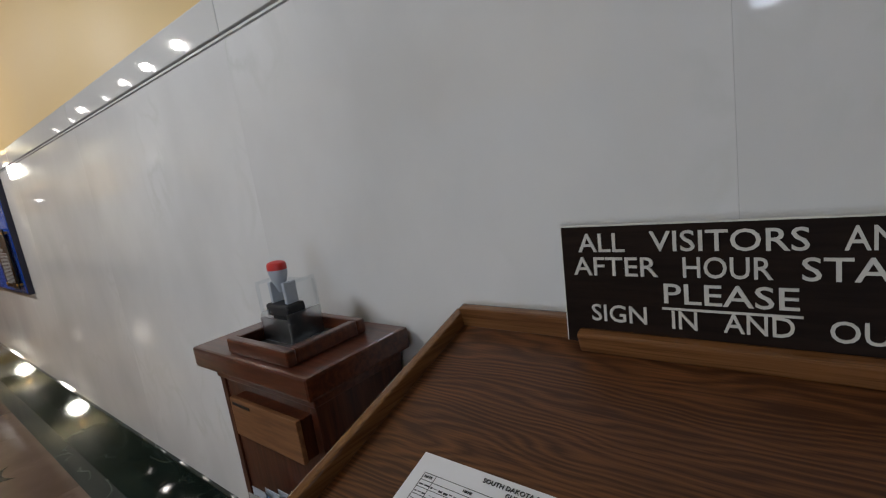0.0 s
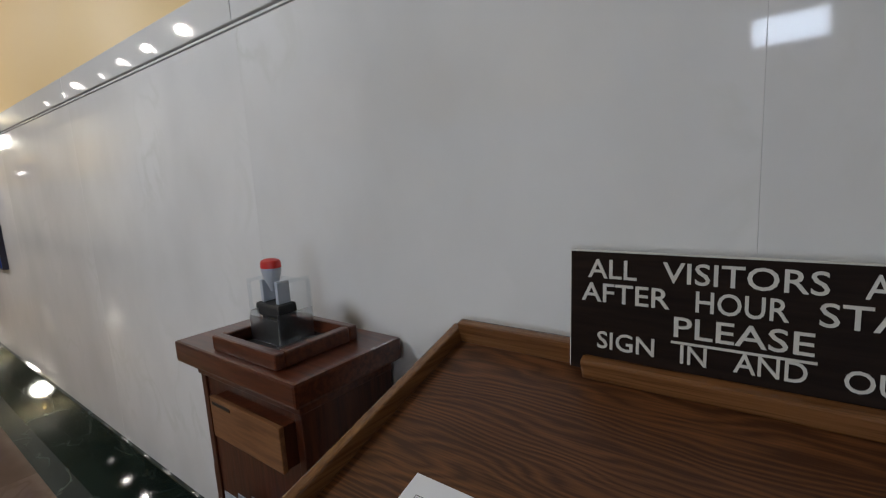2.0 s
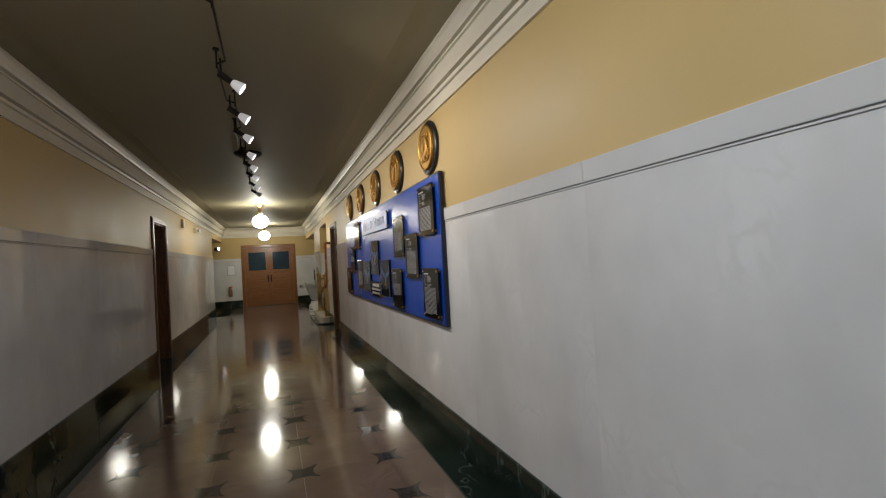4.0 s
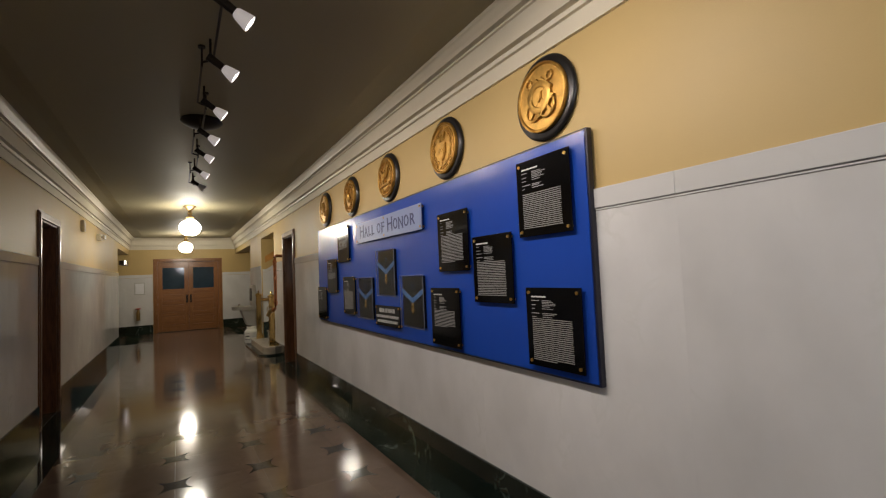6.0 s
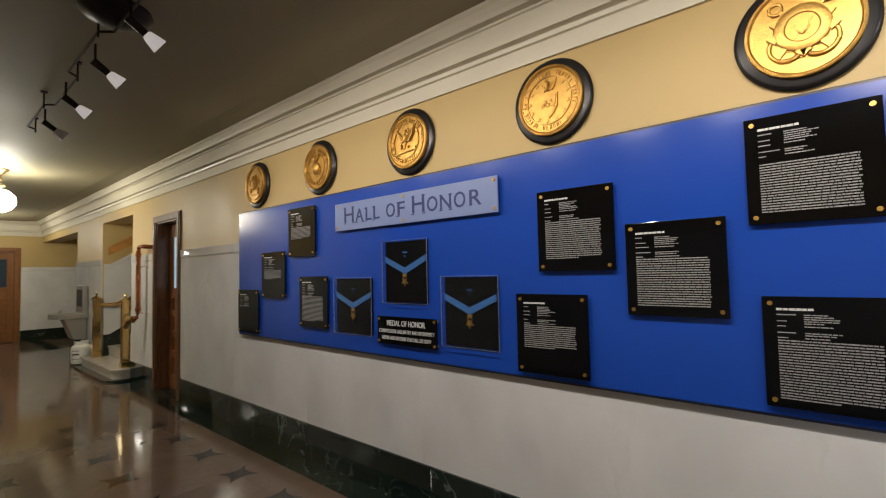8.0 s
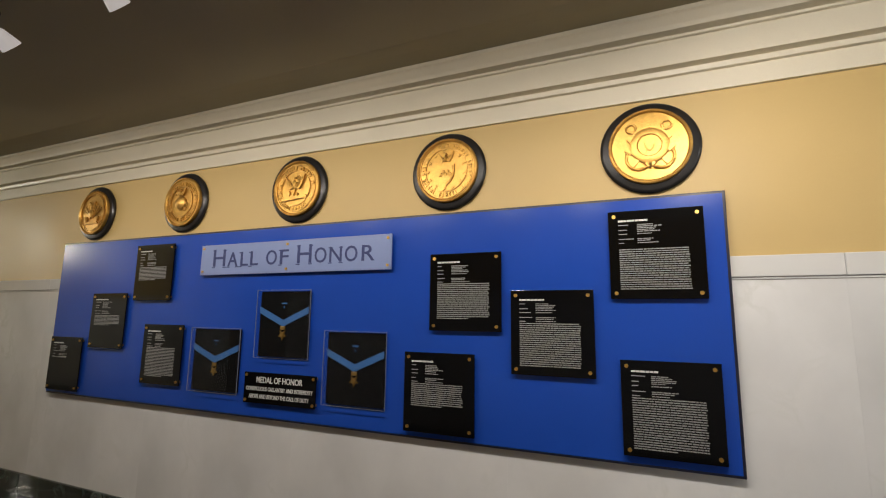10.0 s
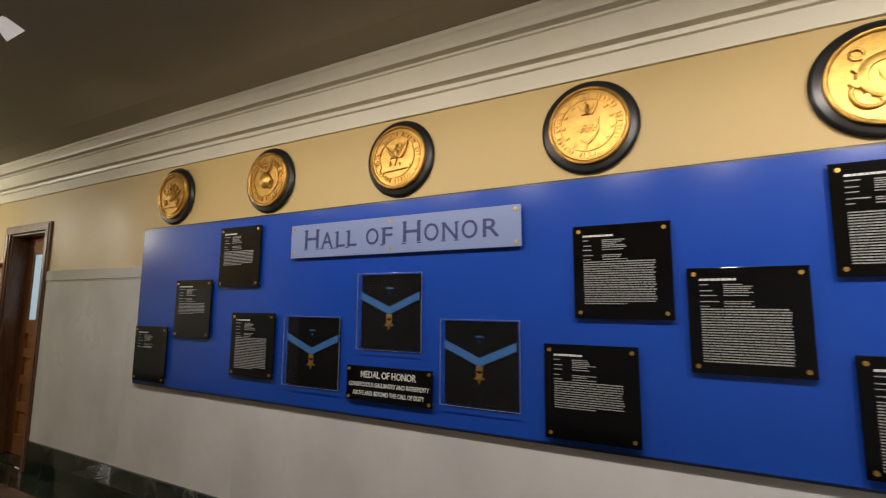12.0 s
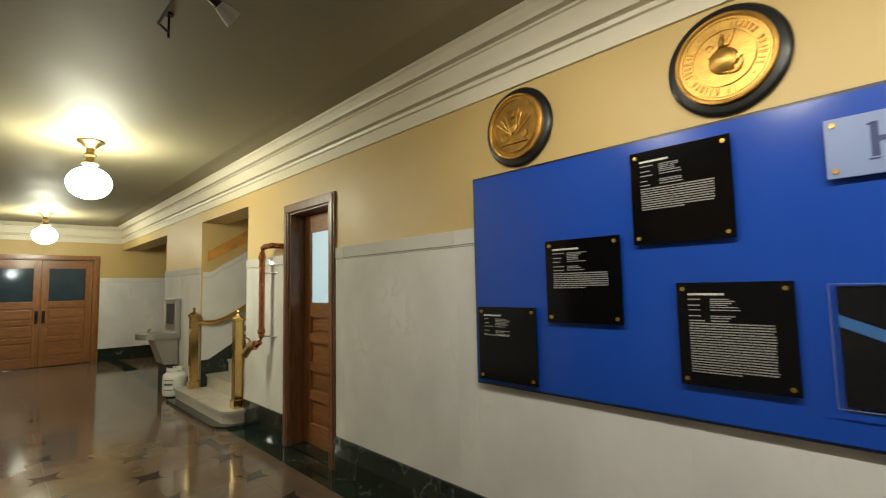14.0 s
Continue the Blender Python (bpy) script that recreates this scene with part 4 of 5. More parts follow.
def medal_case(x0, x1, z0, z1):
    d = 0.038
    yf = BY - d
    xc = (x0 + x1) / 2
    root = thing("medal_case", (xc, BY, z0), "clear acrylic case with medal on light blue ribbon", "display case", "medal cases on the blue board")
    part("backing", boxed(x0 + 0.02, x1 - 0.02, yf + 0.016, BY, z0 + 0.008, z1 - 0.008, 0.002), M_FELT, root, "black cloth backing")
    t = 0.005
    for a in ((x0, x1, yf, yf + t, z0, z1), (x0, x0 + t, yf + t, BY, z0, z1), (x1 - t, x1, yf + t, BY, z0, z1), (x0 + t, x1 - t, yf + t, BY, z0, z0 + t), (x0 + t, x1 - t, yf + t, BY, z1 - t, z1)):
        part("cover_pane", boxed(*a, bevel=0.0008), M_ACRYL, root, "clear acrylic").visible_shadow = False
    # Opaque pale strips imitate the highlights on the clear cut edges.
    e = 0.0015
    for a in ((x1 - e, x1 + 0.0004, z0, z1), (x0 - 0.0004, x0 + e, z0, z1), (x0 + e, x1 - e, z0 - 0.0004, z0 + e), (x0 + e, x1 - e, z1 - e, z1 + 0.0004)):
        part("edge_glint", boxed(a[0], a[1], yf - 0.0006, yf + 0.004, a[2], a[3], 0.0005), M_EDGEGLINT, root, "pale strip painted as the glint on the cut acrylic edge")
    zr, zv = z1 - 0.125, z1 - 0.205
    yr = yf + 0.0145
    for s in (-1, 1):
        bm = bmesh.new()
        out = [(s * (x1 - x0 - 0.04) / 2, zr + 0.020 - zv), (s * (x1 - x0 - 0.04) / 2, zr - 0.020 - zv), (0, -0.024), (0, 0.018)]
        prism(bm, out if s > 0 else out[::-1], on_north(xc, yr, zv), 0.003)
        part("ribbon", bm, M_RIBBON, root, "light blue neck ribbon")
    bm = boxed(xc - 0.018, xc + 0.018, yr - 0.005, yr, zv - 0.045, zv - 0.022, 0.002)
    out = []
    for j in range(10):
        r = 0.034 if j % 2 == 0 else 0.014
        a = -math.pi / 2 + 2 * math.pi * j / 10
        out.append((r * math.cos(a), r * math.sin(a)))
    prism(bm, out, on_north(xc, yr, zv - 0.075), 0.006)
    lathe(bm, [(0.016, 0), (0.014, 0.004), (0.0, 0.006)], on_north(xc, yr - 0.005, zv - 0.075), 16)
    part("medal", bm, M_GOLD, root, "gold star medal")
    bm = bmesh.new()
    box(bm, xc - 0.022, xc + 0.022, yr - 0.0008, yr + 0.001, z1 - 0.088, z1 - 0.080)
    box(bm, xc - 0.004, xc + 0.004, yr - 0.0008, yr + 0.001, z1 - 0.115, z1 - 0.102)
    part("small_print", bm, M_RIBBON, root)


medal_case(-7.252, -6.806, 1.083, 1.502)
medal_case(-6.684, -6.258, 1.325, 1.750)
medal_case(-6.144, -5.718, 1.078, 1.504)


# ---- gilt seals ----
def relief_ring(bm, m, r0, r1, z, h, n=48):
    for k in range(n):
        a0, a1 = 2 * math.pi * k / n, 2 * math.pi * (k + 1) / n
        pts = [(r0 * math.cos(a0), r0 * math.sin(a0)), (r1 * math.cos(a0), r1 * math.sin(a0)), (r1 * math.cos(a1), r1 * math.sin(a1)), (r0 * math.cos(a1), r0 * math.sin(a1))]
        prism(bm, pts, m @ Matrix.Translation((0, 0, z)), h)


def star(r, k=0.4, n=5, rot=math.pi / 2):
    return [((r if j % 2 == 0 else r * k) * math.cos(rot + math.pi * j / n), (r if j % 2 == 0 else r * k) * math.sin(rot + math.pi * j / n)) for j in range(2 * n)]


def anchor(bm, m, s):
    """A fouled anchor standing up, about 2 s high."""
    prism(bm, [(-0.07 * s, -0.9 * s), (0.07 * s, -0.9 * s), (0.05 * s, 0.7 * s), (-0.05 * s, 0.7 * s)], m, 0.010)
    prism(bm, [(-0.38 * s, 0.48 * s), (0.38 * s, 0.48 * s), (0.38 * s, 0.62 * s), (-0.38 * s, 0.62 * s)], m, 0.012)
    tube(bm, [m @ Vector((0.15 * s * math.cos(a), 0.85 * s + 0.15 * s * math.sin(a), 0.006)) for a in [2 * math.pi * j / 12 for j in range(13)]], 0.04 * s, 8)
    arc = [m @ Vector((0.40 * s * math.sin(a), -0.55 * s - 0.40 * s * math.cos(a), 0.006)) for a in [-1.35 + 2.7 * j / 10 for j in range(11)]]
    tube(bm, arc, 0.055 * s, 8)
    for sx in (-1, 1):
        prism(bm, [(sx * 0.26 * s, -0.62 * s), (sx * 0.52 * s, -0.62 * s), (sx * 0.40 * s, -0.34 * s)][::sx], m, 0.012)


def shield(bm, m, s, h):
    out = [(-0.8 * s, 0.9 * s), (-0.4 * s, 0.82 * s), (0, 0.95 * s), (0.4 * s, 0.82 * s), (0.8 * s, 0.9 * s), (0.75 * s, -0.1 * s), (0.45 * s, -0.65 * s), (0, -1.0 * s), (-0.45 * s, -0.65 * s), (-0.75 * s, -0.1 * s)]
    prism(bm, out, m, h)
    prism(bm, [(x * 0.84, y * 0.84) for x, y in out], m @ Matrix.Translation((0, 0, h)), 0.003)


def bird(bm, m, s):
    """A spread bird in low relief."""
    for sx in (-1, 1):
        prism(bm, [(0, -0.25 * s), (sx * 0.35 * s, 0.15 * s), (sx * 0.95 * s, 0.75 * s), (sx * 0.75 * s, 0.1 * s), (sx * 0.45 * s, -0.35 * s)][::sx], m, 0.010)
        for k in range(3):
            tube(bm, [m @ Vector((sx * (0.15 + 0.1 * k) * s, -0.2 * s, 0.01)), m @ Vector((sx * (0.45 + 0.17 * k) * s, (0.25 + 0.16 * k) * s, 0.012))], 0.035 * s, 6)
    lathe(bm, [(0.2 * s, 0), (0.19 * s, 0.010), (0.1 * s, 0.018), (0, 0.02)], m @ Matrix.Diagonal((1, 2.0, 1, 1)), 14)
    lathe(bm, [(0.12 * s, 0), (0.10 * s, 0.014), (0, 0.018)], m @ Matrix.Translation((0.03 * s, 0.5 * s, 0)), 12)


def seal(xc, kind_no):
    r, zc = 0.227, 2.420
    root = thing("wall_seal", (xc, WN, zc - r), ("round gilt relief seal with crossed anchors on a black disc", "round gilt relief seal with shield and bird on black disc", "round gilt relief seal with anchor and eagle on black disc", "round gilt relief seal with globe and anchor on black disc", "round gilt relief seal with trophies of arms on black disc")[kind_no], "wall seal", "gilt seals above the board")
    m0 = on_north(xc, WN, zc)
    part("backing_disc", lathe(bmesh.new(), [(r - 0.008, 0), (r - 0.002, 0.006), (r, 0.016), (r - 0.006, 0.026), (r - 0.016, 0.030), (0, 0.030)], m0, 56), M_BLACKW, root, "black wooden backing disc", True)
    m = on_north(xc, WN - 0.030, zc)
    g = 0.186
    bm = lathe(bmesh.new(), [(g, 0), (g, 0.012), (g - 0.004, 0.020), (g - 0.012, 0.022), (g - 0.018, 0.015), (g - 0.06, 0.016), (g - 0.10, 0.017), (0.0, 0.018)], m, 56)
    top = m @ Matrix.Translation((0, 0, 0.0175)) @ Matrix.Diagonal((1, 1, 1.25, 1))
    n = 116
    for k in range(n):                                   # rope edge
        a = 2 * math.pi * k / n
        p = m @ Vector(((g - 0.009) * math.cos(a), (g - 0.009) * math.sin(a), 0.021))
        q = m @ Vector(((g - 0.001) * math.cos(a + 0.05), (g - 0.001) * math.sin(a + 0.05), 0.019))
        rod(bm, p, q, 0.0029, n=5)
    rings = {0: (0.052, 0.090), 1: (0.128, 0.160), 2: (0.118, 0.156), 3: (0.116, 0.156), 4: (0.150, 0.156)}[kind_no]
    relief_ring(bm, top, rings[0] - 0.003, rings[0], -0.002, 0.007)
    relief_ring(bm, top, rings[1], rings[1] + 0.003, -0.004, 0.007)
    rng = random.Random(90 + kind_no)
    if kind_no != 4:                                     # worn lettering in the ring
        rm = (rings[0] + rings[1]) / 2
        n = int(rm * 2 * math.pi / 0.020)
        for k in range(n):
            if k % 7 == 3:
                continue
            a = 2 * math.pi * k / n
            mm = top @ Matrix.Translation((rm * math.cos(a), rm * math.sin(a), -0.003)) @ Matrix.Rotation(a, 4, "Z")
            hh = (rings[1] - rings[0]) * 0.32
            prism(bm, [(-hh, -0.006), (hh, -0.006), (hh, -0.002), (-hh, -0.002)], mm, 0.007)
            if rng.random() < 0.7:
                prism(bm, [(-hh, 0.001), (hh, 0.001), (hh, 0.0045), (-hh, 0.0045)], mm, 0.0065)
            if rng.random() < 0.6:
                prism(bm, [(-0.002, -0.006), (0.002, -0.006), (0.002, 0.005), (-0.002, 0.005)], mm, 0.006)
    if kind_no == 0:
        for sx in (-1, 1):
            anchor(bm, top @ Matrix.Rotation(sx * 0.70, 4, "Z") @ Matrix.Translation((0, 0.002, -0.001)), 0.142)
        lathe(bm, [(0.088, 0), (0.088, 0.010), (0.084, 0.012), (0.056, 0.012), (0.052, 0.008), (0.0, 0.008)], top, 40)
        shield(bm, top @ Matrix.Translation((0, 0, 0.008)), 0.030, 0.005)
    elif kind_no == 1:
        shield(bm, top @ Matrix.Translation((0, -0.030, 0)), 0.066, 0.009)
        bird(bm, top @ Matrix.Translation((0, 0.066, 0)), 0.052)
        for k in range(5):
            lathe(bm, [(0.013, 0), (0.010, 0.006), (0, 0.008)], top @ Matrix.Translation((-0.028 + 0.014 * k, -0.03 + 0.016 * (k % 2), 0.009)), 10)
        for k in range(13):
            a = math.pi * (0.70 - 1.0) + 2 * math.pi * (k + 0.5) / 13
            prism(bm, star(0.011), top @ Matrix.Translation((0.112 * math.cos(a), 0.112 * math.sin(a), -0.002)), 0.006)
    elif kind_no == 2:
        anchor(bm, top @ Matrix.Rotation(-0.25, 4, "Z"), 0.085)
        bird(bm, top @ Matrix.Translation((0, 0.02, 0.004)), 0.085)
        prism(bm, [(-0.10, -0.085), (0.10, -0.07), (0.09, -0.05), (-0.09, -0.06)], top, 0.010)
    elif kind_no == 3:
        anchor(bm, top @ Matrix.Rotation(0.7, 4, "Z"), 0.085)
        lathe(bm, [(0.055, 0), (0.05, 0.014), (0.03, 0.024), (0, 0.028)], top @ Matrix.Translation((0, -0.012, 0)), 24)
        bird(bm, top @ Matrix.Translation((0, 0.062, 0.004)), 0.052)
    else:
        for sx in (-1, 1):
            for k in range(4):
                tube(bm, [top @ Vector((sx * 0.01, -0.05, 0.004)), top @ Vector((sx * (0.03 + 0.028 * k), 0.085 - 0.018 * k, 0.006))], 0.005, 6)
            lathe(bm, [(0.024, 0), (0.022, 0.010), (0, 0.014)], top @ Matrix.Translation((sx * 0.07, -0.055, 0)), 16)
        lathe(bm, [(0.034, 0), (0.030, 0.014), (0, 0.022)], top @ Matrix.Translation((0, -0.01, 0)), 18)
        prism(bm, [(-0.09, -0.10), (0.09, -0.10), (0.075, -0.08), (-0.075, -0.08)], top, 0.010)
        bird(bm, top @ Matrix.Translation((0, 0.06, 0)), 0.04)
    part("gilt_face", bm, M_GOLD, root, "gold leaf relief face", True)


for i, sx in enumerate((-4.327, -5.385, -6.456, -7.522, -8.578)):
    seal(sx, i)


# ---- sign-in cabinet and lectern ----
def cabinet():
    x0, x1, y0, y1, top = -0.922, -0.500, 0.362, 0.612, 1.077
    root = thing("pedestal_cabinet", ((x0 + x1) / 2, 0.5, 0), "reddish brown wooden pedestal cabinet with a letter box on its face", "cabinet")
    part("top", boxed(x0, x1, y0, y1, top - 0.045, top, 0.006), M_MAHX, root)
    a, c, f = x0 + 0.035, x1 - 0.035, y0 + 0.03
    part("molding", boxed(a - 0.004, c + 0.004, f - 0.004, y1, top - 0.075, top - 0.045, 0.003), M_MAHX, root)
    part("side_panel", boxed(a, a + 0.02, f, y1, 0.10, top - 0.075, 0.002), M_MAHZ_SHADE, root)
    part("side_panel", boxed(c - 0.02, c, f, y1, 0.10, top - 0.075, 0.002), M_MAHZ_SHADE, root)
    part("back_panel", boxed(a + 0.02, c - 0.02, y1 - 0.015, y1, 0.10, top - 0.075), M_MAHZ_SHADE, root)
    part("front_panel", boxed(a + 0.02, c - 0.02, f + 0.004, f + 0.02, 0.10, top - 0.075, 0.002), M_MAHZ_SHADE, root)
    part("shelf", boxed(a + 0.02, c - 0.02, f + 0.02, y1 - 0.015, 0.60, 0.62, 0.002), M_MAHX, root)
    rk = part("rack", boxed(-0.84, -0.56, f - 0.050, f + 0.004, 0.620, 0.632, 0.002), M_MAHX, root, "narrow leaflet rack on the front")
    part("rack_lip", boxed(-0.84, -0.56, f - 0.058, f - 0.050, 0.620, 0.715, 0.002), M_MAHX, rk)
    part("plinth", boxed(a - 0.03, c + 0.03, f - 0.03, y1, 0.0, 0.10, 0.005), M_MAHX, root)
    part("side_step", boxed(a - 0.028, a, f + 0.01, y1, 0.10, 0.774, 0.004), M_MAHZ_SHADE, root)
    lb = part("letter_box", boxed(-0.788, -0.557, 0.370, f + 0.004, 0.905, 0.985, 0.002), M_MAHZ_SHADE, root, "dark letter box with a light brown face")
    part("face_plate", boxed(-0.790, -0.555, 0.360, 0.370, 0.903, 0.987, 0.002), M_BOXW, lb, "light brown wooden face")
    part("slot", boxed(-0.780, -0.715, 0.3590, 0.3602, 0.972, 0.978), M_BLACKW, lb)
    bm = bmesh.new()
    for q in ((-0.785, -0.570, 0.378, 0.398), (-0.785, -0.570, 0.542, 0.562), (-0.785, -0.765, 0.398, 0.542), (-0.590, -0.570, 0.398, 0.542)):
        box(bm, q[0], q[1], q[2], q[3], top, top + 0.030, 0.004)
    part("tray_rim", bm, M_MAHX, root, "raised rim of a shallow tray")
    part("tray_floor", boxed(-0.765, -0.590, 0.398, 0.542, top, top + 0.004), M_RUBBER, root, "black tray lining")


cabinet()
bro = thing("brochures", (-0.66, 0.36, 0.57), "folded printed brochures standing in the cabinet rack", "brochures")
for k in range(14):
    m = pose(-0.780 + 0.008 * k, 0.3475 + 0.0026 * k, 0.634, -3, 3 * ((k * 5) % 4) - 5, 0)
    bm = boxed(0, 0.052, 0, 0.0012, 0, 0.135 + 0.006 * ((k * 3) % 4))
    bmesh.ops.transform(bm, matrix=m, verts=bm.verts)
    part("leaflet", bm, (M_LEAFLET, M_GREYPL, M_LEAFBLUE, M_LEAFLET)[k % 4], bro)


def stamp_stand():
    t = 1.081
    root = thing("stamp_holder", (-0.71, 0.50, t), "clear acrylic holder standing in the tray", "stamp holder")
    x0, x1, y0, y1 = -0.762, -0.664, 0.448, 0.532
    panes = [(x0, x1, y0, y0 + 0.003, t, t + 0.050), (x0, x1, y1 - 0.003, y1, t, t + 0.115), (x0 + 0.003, x1 - 0.003, y0 + 0.003, y1 - 0.003, t, t + 0.003)]
    for x in (x0, x1 - 0.003):
        panes += [(x, x + 0.003, y0 + 0.003, y1 - 0.003, t, t + 0.060)]
        panes += [(x, x + 0.003, y0 + 0.003, y0 + 0.010, t + 0.060, t + 0.125), (x, x + 0.003, y1 - 0.010, y1 - 0.003, t + 0.060, t + 0.125), (x, x + 0.003, y0 + 0.010, y1 - 0.010, t + 0.118, t + 0.125)]
    for k, a in enumerate(panes):
        part("pane", boxed(*a, bevel=0.0006), M_FROSTAC if k in (0, 3, 7) else M_ACRYL, root).visible_shadow = False
    xc, yc = -0.728, 0.490
    st = thing("rubber_stamp", (xc, yc, t + 0.003), "self-inking stamp with a red and grey handle", "stamp")
    part("base", boxed(xc - 0.042, xc + 0.040, yc - 0.022, yc + 0.022, t + 0.045, t + 0.072, 0.006), M_RUBBER, st, "black stamp base")
    part("foot", boxed(xc - 0.030, xc + 0.030, yc - 0.016, yc + 0.016, t + 0.003, t + 0.045, 0.003), M_RUBBER, st)
    for dx in (-0.030, 0.022):
        part("arm", boxed(xc + dx, xc + dx + 0.010, yc - 0.014, yc + 0.014, t + 0.072, t + 0.118, 0.002), M_GREYPL, st)
    m = Matrix.Translation((xc - 0.004, yc, t + 0.094)) @ Matrix.Diagonal((1.0, 1.0, 0.92, 1)) @ Matrix.Diagonal((1, 0.75, 1, 1))
    part("handle", lathe(bmesh.new(), [(0.006, 0), (0.010, 0.010), (0.018, 0.026), (0.0235, 0.044), (0.0245, 0.054)], m, 20), M_GREYPL, st, "grey handle", True)
    part("cap", lathe(bmesh.new(), [(0.0247, 0.054), (0.0245, 0.064), (0.0215, 0.070), (0.012, 0.073), (0, 0.074)], m, 20), M_RED, st, "red cap", True)


stamp_stand()


# ---- lectern ----
LX0, LX1, LYB, LYF = -0.345, 0.48, 0.600, 0.115
LZ, SL = 1.100, 0.30                      # height of the desk at its back, slope


def lectern():
    root = thing("lectern", (0.0, 0.4, 0), "oak lectern with a sloping grained top and low rims", "lectern")
    m = Matrix.Translation((0, LYB, LZ)) @ Matrix.Rotation(math.atan(SL), 4, "X")
    ln = (LYB - LYF) / math.cos(math.atan(SL))

    def sloped(x0, x1, y0, y1, z0, z1, bev=0.004):
        bm = boxed(x0, x1, y0, y1, z0, z1, bev)
        bmesh.ops.transform(bm, matrix=m, verts=bm.verts)
        return bm
    part("desk", sloped(LX0, LX1, -ln, 0, -0.02, 0, 0.002), M_DESK, root)
    part("rim", sloped(LX0 - 0.018, LX0, -ln, 0.018, -0.035, 0.024), M_RIMY, root)
    part("rim", sloped(LX1, LX1 + 0.018, -ln, 0.018, -0.035, 0.024), M_RIMY, root)
    part("rim", sloped(LX0, LX1, 0.0, 0.018, -0.035, 0.036), M_RIMX, root)
    part("stop", sloped(LX0 + 0.228, LX1 - 0.20, -0.028, -0.010, 0.0, 0.031), M_RIMX, root)
    part("rim", sloped(LX0, LX1, -ln - 0.016, -ln, -0.035, 0.015), M_RIMX, root)
    for x in (LX0 + 0.03, LX1 - 0.05):
        out = [(0.20, 0.06), (0.57, 0.06), (0.57, LZ - 0.06), (0.20, LZ - 0.06 - 0.40 * SL)]
        part("side_panel", prism(bmesh.new(), out, Matrix(((0, 0, 1, x), (1, 0, 0, 0), (0, 1, 0, 0), (0, 0, 0, 1))), 0.02), M_OAKZ, root)
    part("front_panel", boxed(LX0 + 0.05, LX1 - 0.05, 0.555, 0.57, 0.06, LZ - 0.07), M_OAKZ, root)
    part("base", boxed(LX0 + 0.01, LX1 - 0.01, 0.17, 0.59, 0, 0.06, 0.004), M_OAKX, root)
    return m


LM = lectern()


def desk_sign():
    w, h, zc = 0.412, 0.150, 1.199
    xc = -0.138 + w / 2
    root = thing("visitor_sign", (xc, 0.58, LZ), "dark wood-grain sign with routed white capitals on the lectern", "sign")
    m = Matrix.Translation((xc, 0.587, zc)) @ ON_NORTH @ Matrix.Rotation(-0.06, 4, "X")
    def flat(x0, x1, y0, y1, z0, z1, bev=0.0):
        bm = boxed(x0, x1, y0, y1, z0, z1, bev)
        bmesh.ops.transform(bm, matrix=m, verts=bm.verts)
        return bm
    part("border", flat(-w / 2, w / 2, -h / 2 - 0.02, h / 2, -0.006, -0.001, 0.001), M_IVORY, root, "white beveled edge")
    part("plate", flat(-w / 2 + 0.002, w / 2 - 0.002, -h / 2 - 0.02, h / 2 - 0.002, -0.004, 0.0), M_SIGN, root)
    words = [("ALL", -0.111, -0.047, 1.2480, 1), ("VISITORS", -0.015, 0.148, 1.2490, 1), ("AND", 0.176, 0.242, 1.2490, 1), ("AFTER", -0.120, -0.007, 1.2150, 1), ("HOUR", 0.021, 0.113, 1.2155, 1), ("STAFF", 0.140, 0.250, 1.2155, 1),
             ("PLEASE", -0.002, 0.137, 1.1810, 1), ("SIGN", -0.097, -0.023, 1.1490, 0.92), ("IN", 0.007, 0.036, 1.1470, 0.92), ("AND", 0.065, 0.134, 1.1480, 0.92), ("OUT", 0.163, 0.232, 1.1480, 0.92)]
    items = [(tx, 0.0370 * k, (a + c) / 2 - xc, z - zc, 0.0002, c - a) for tx, a, c, z, k in words]
    writing(root, items, m @ Matrix.Translation((0, 0, 0.0006)), M_IVORY, "letter", "white routed capital", apart=True)
    part("underline", flat(-0.004 - xc, 0.141 - xc, 1.1610 - zc, 1.1640 - zc, 0.0, 0.0015), M_IVORY, root)


desk_sign()


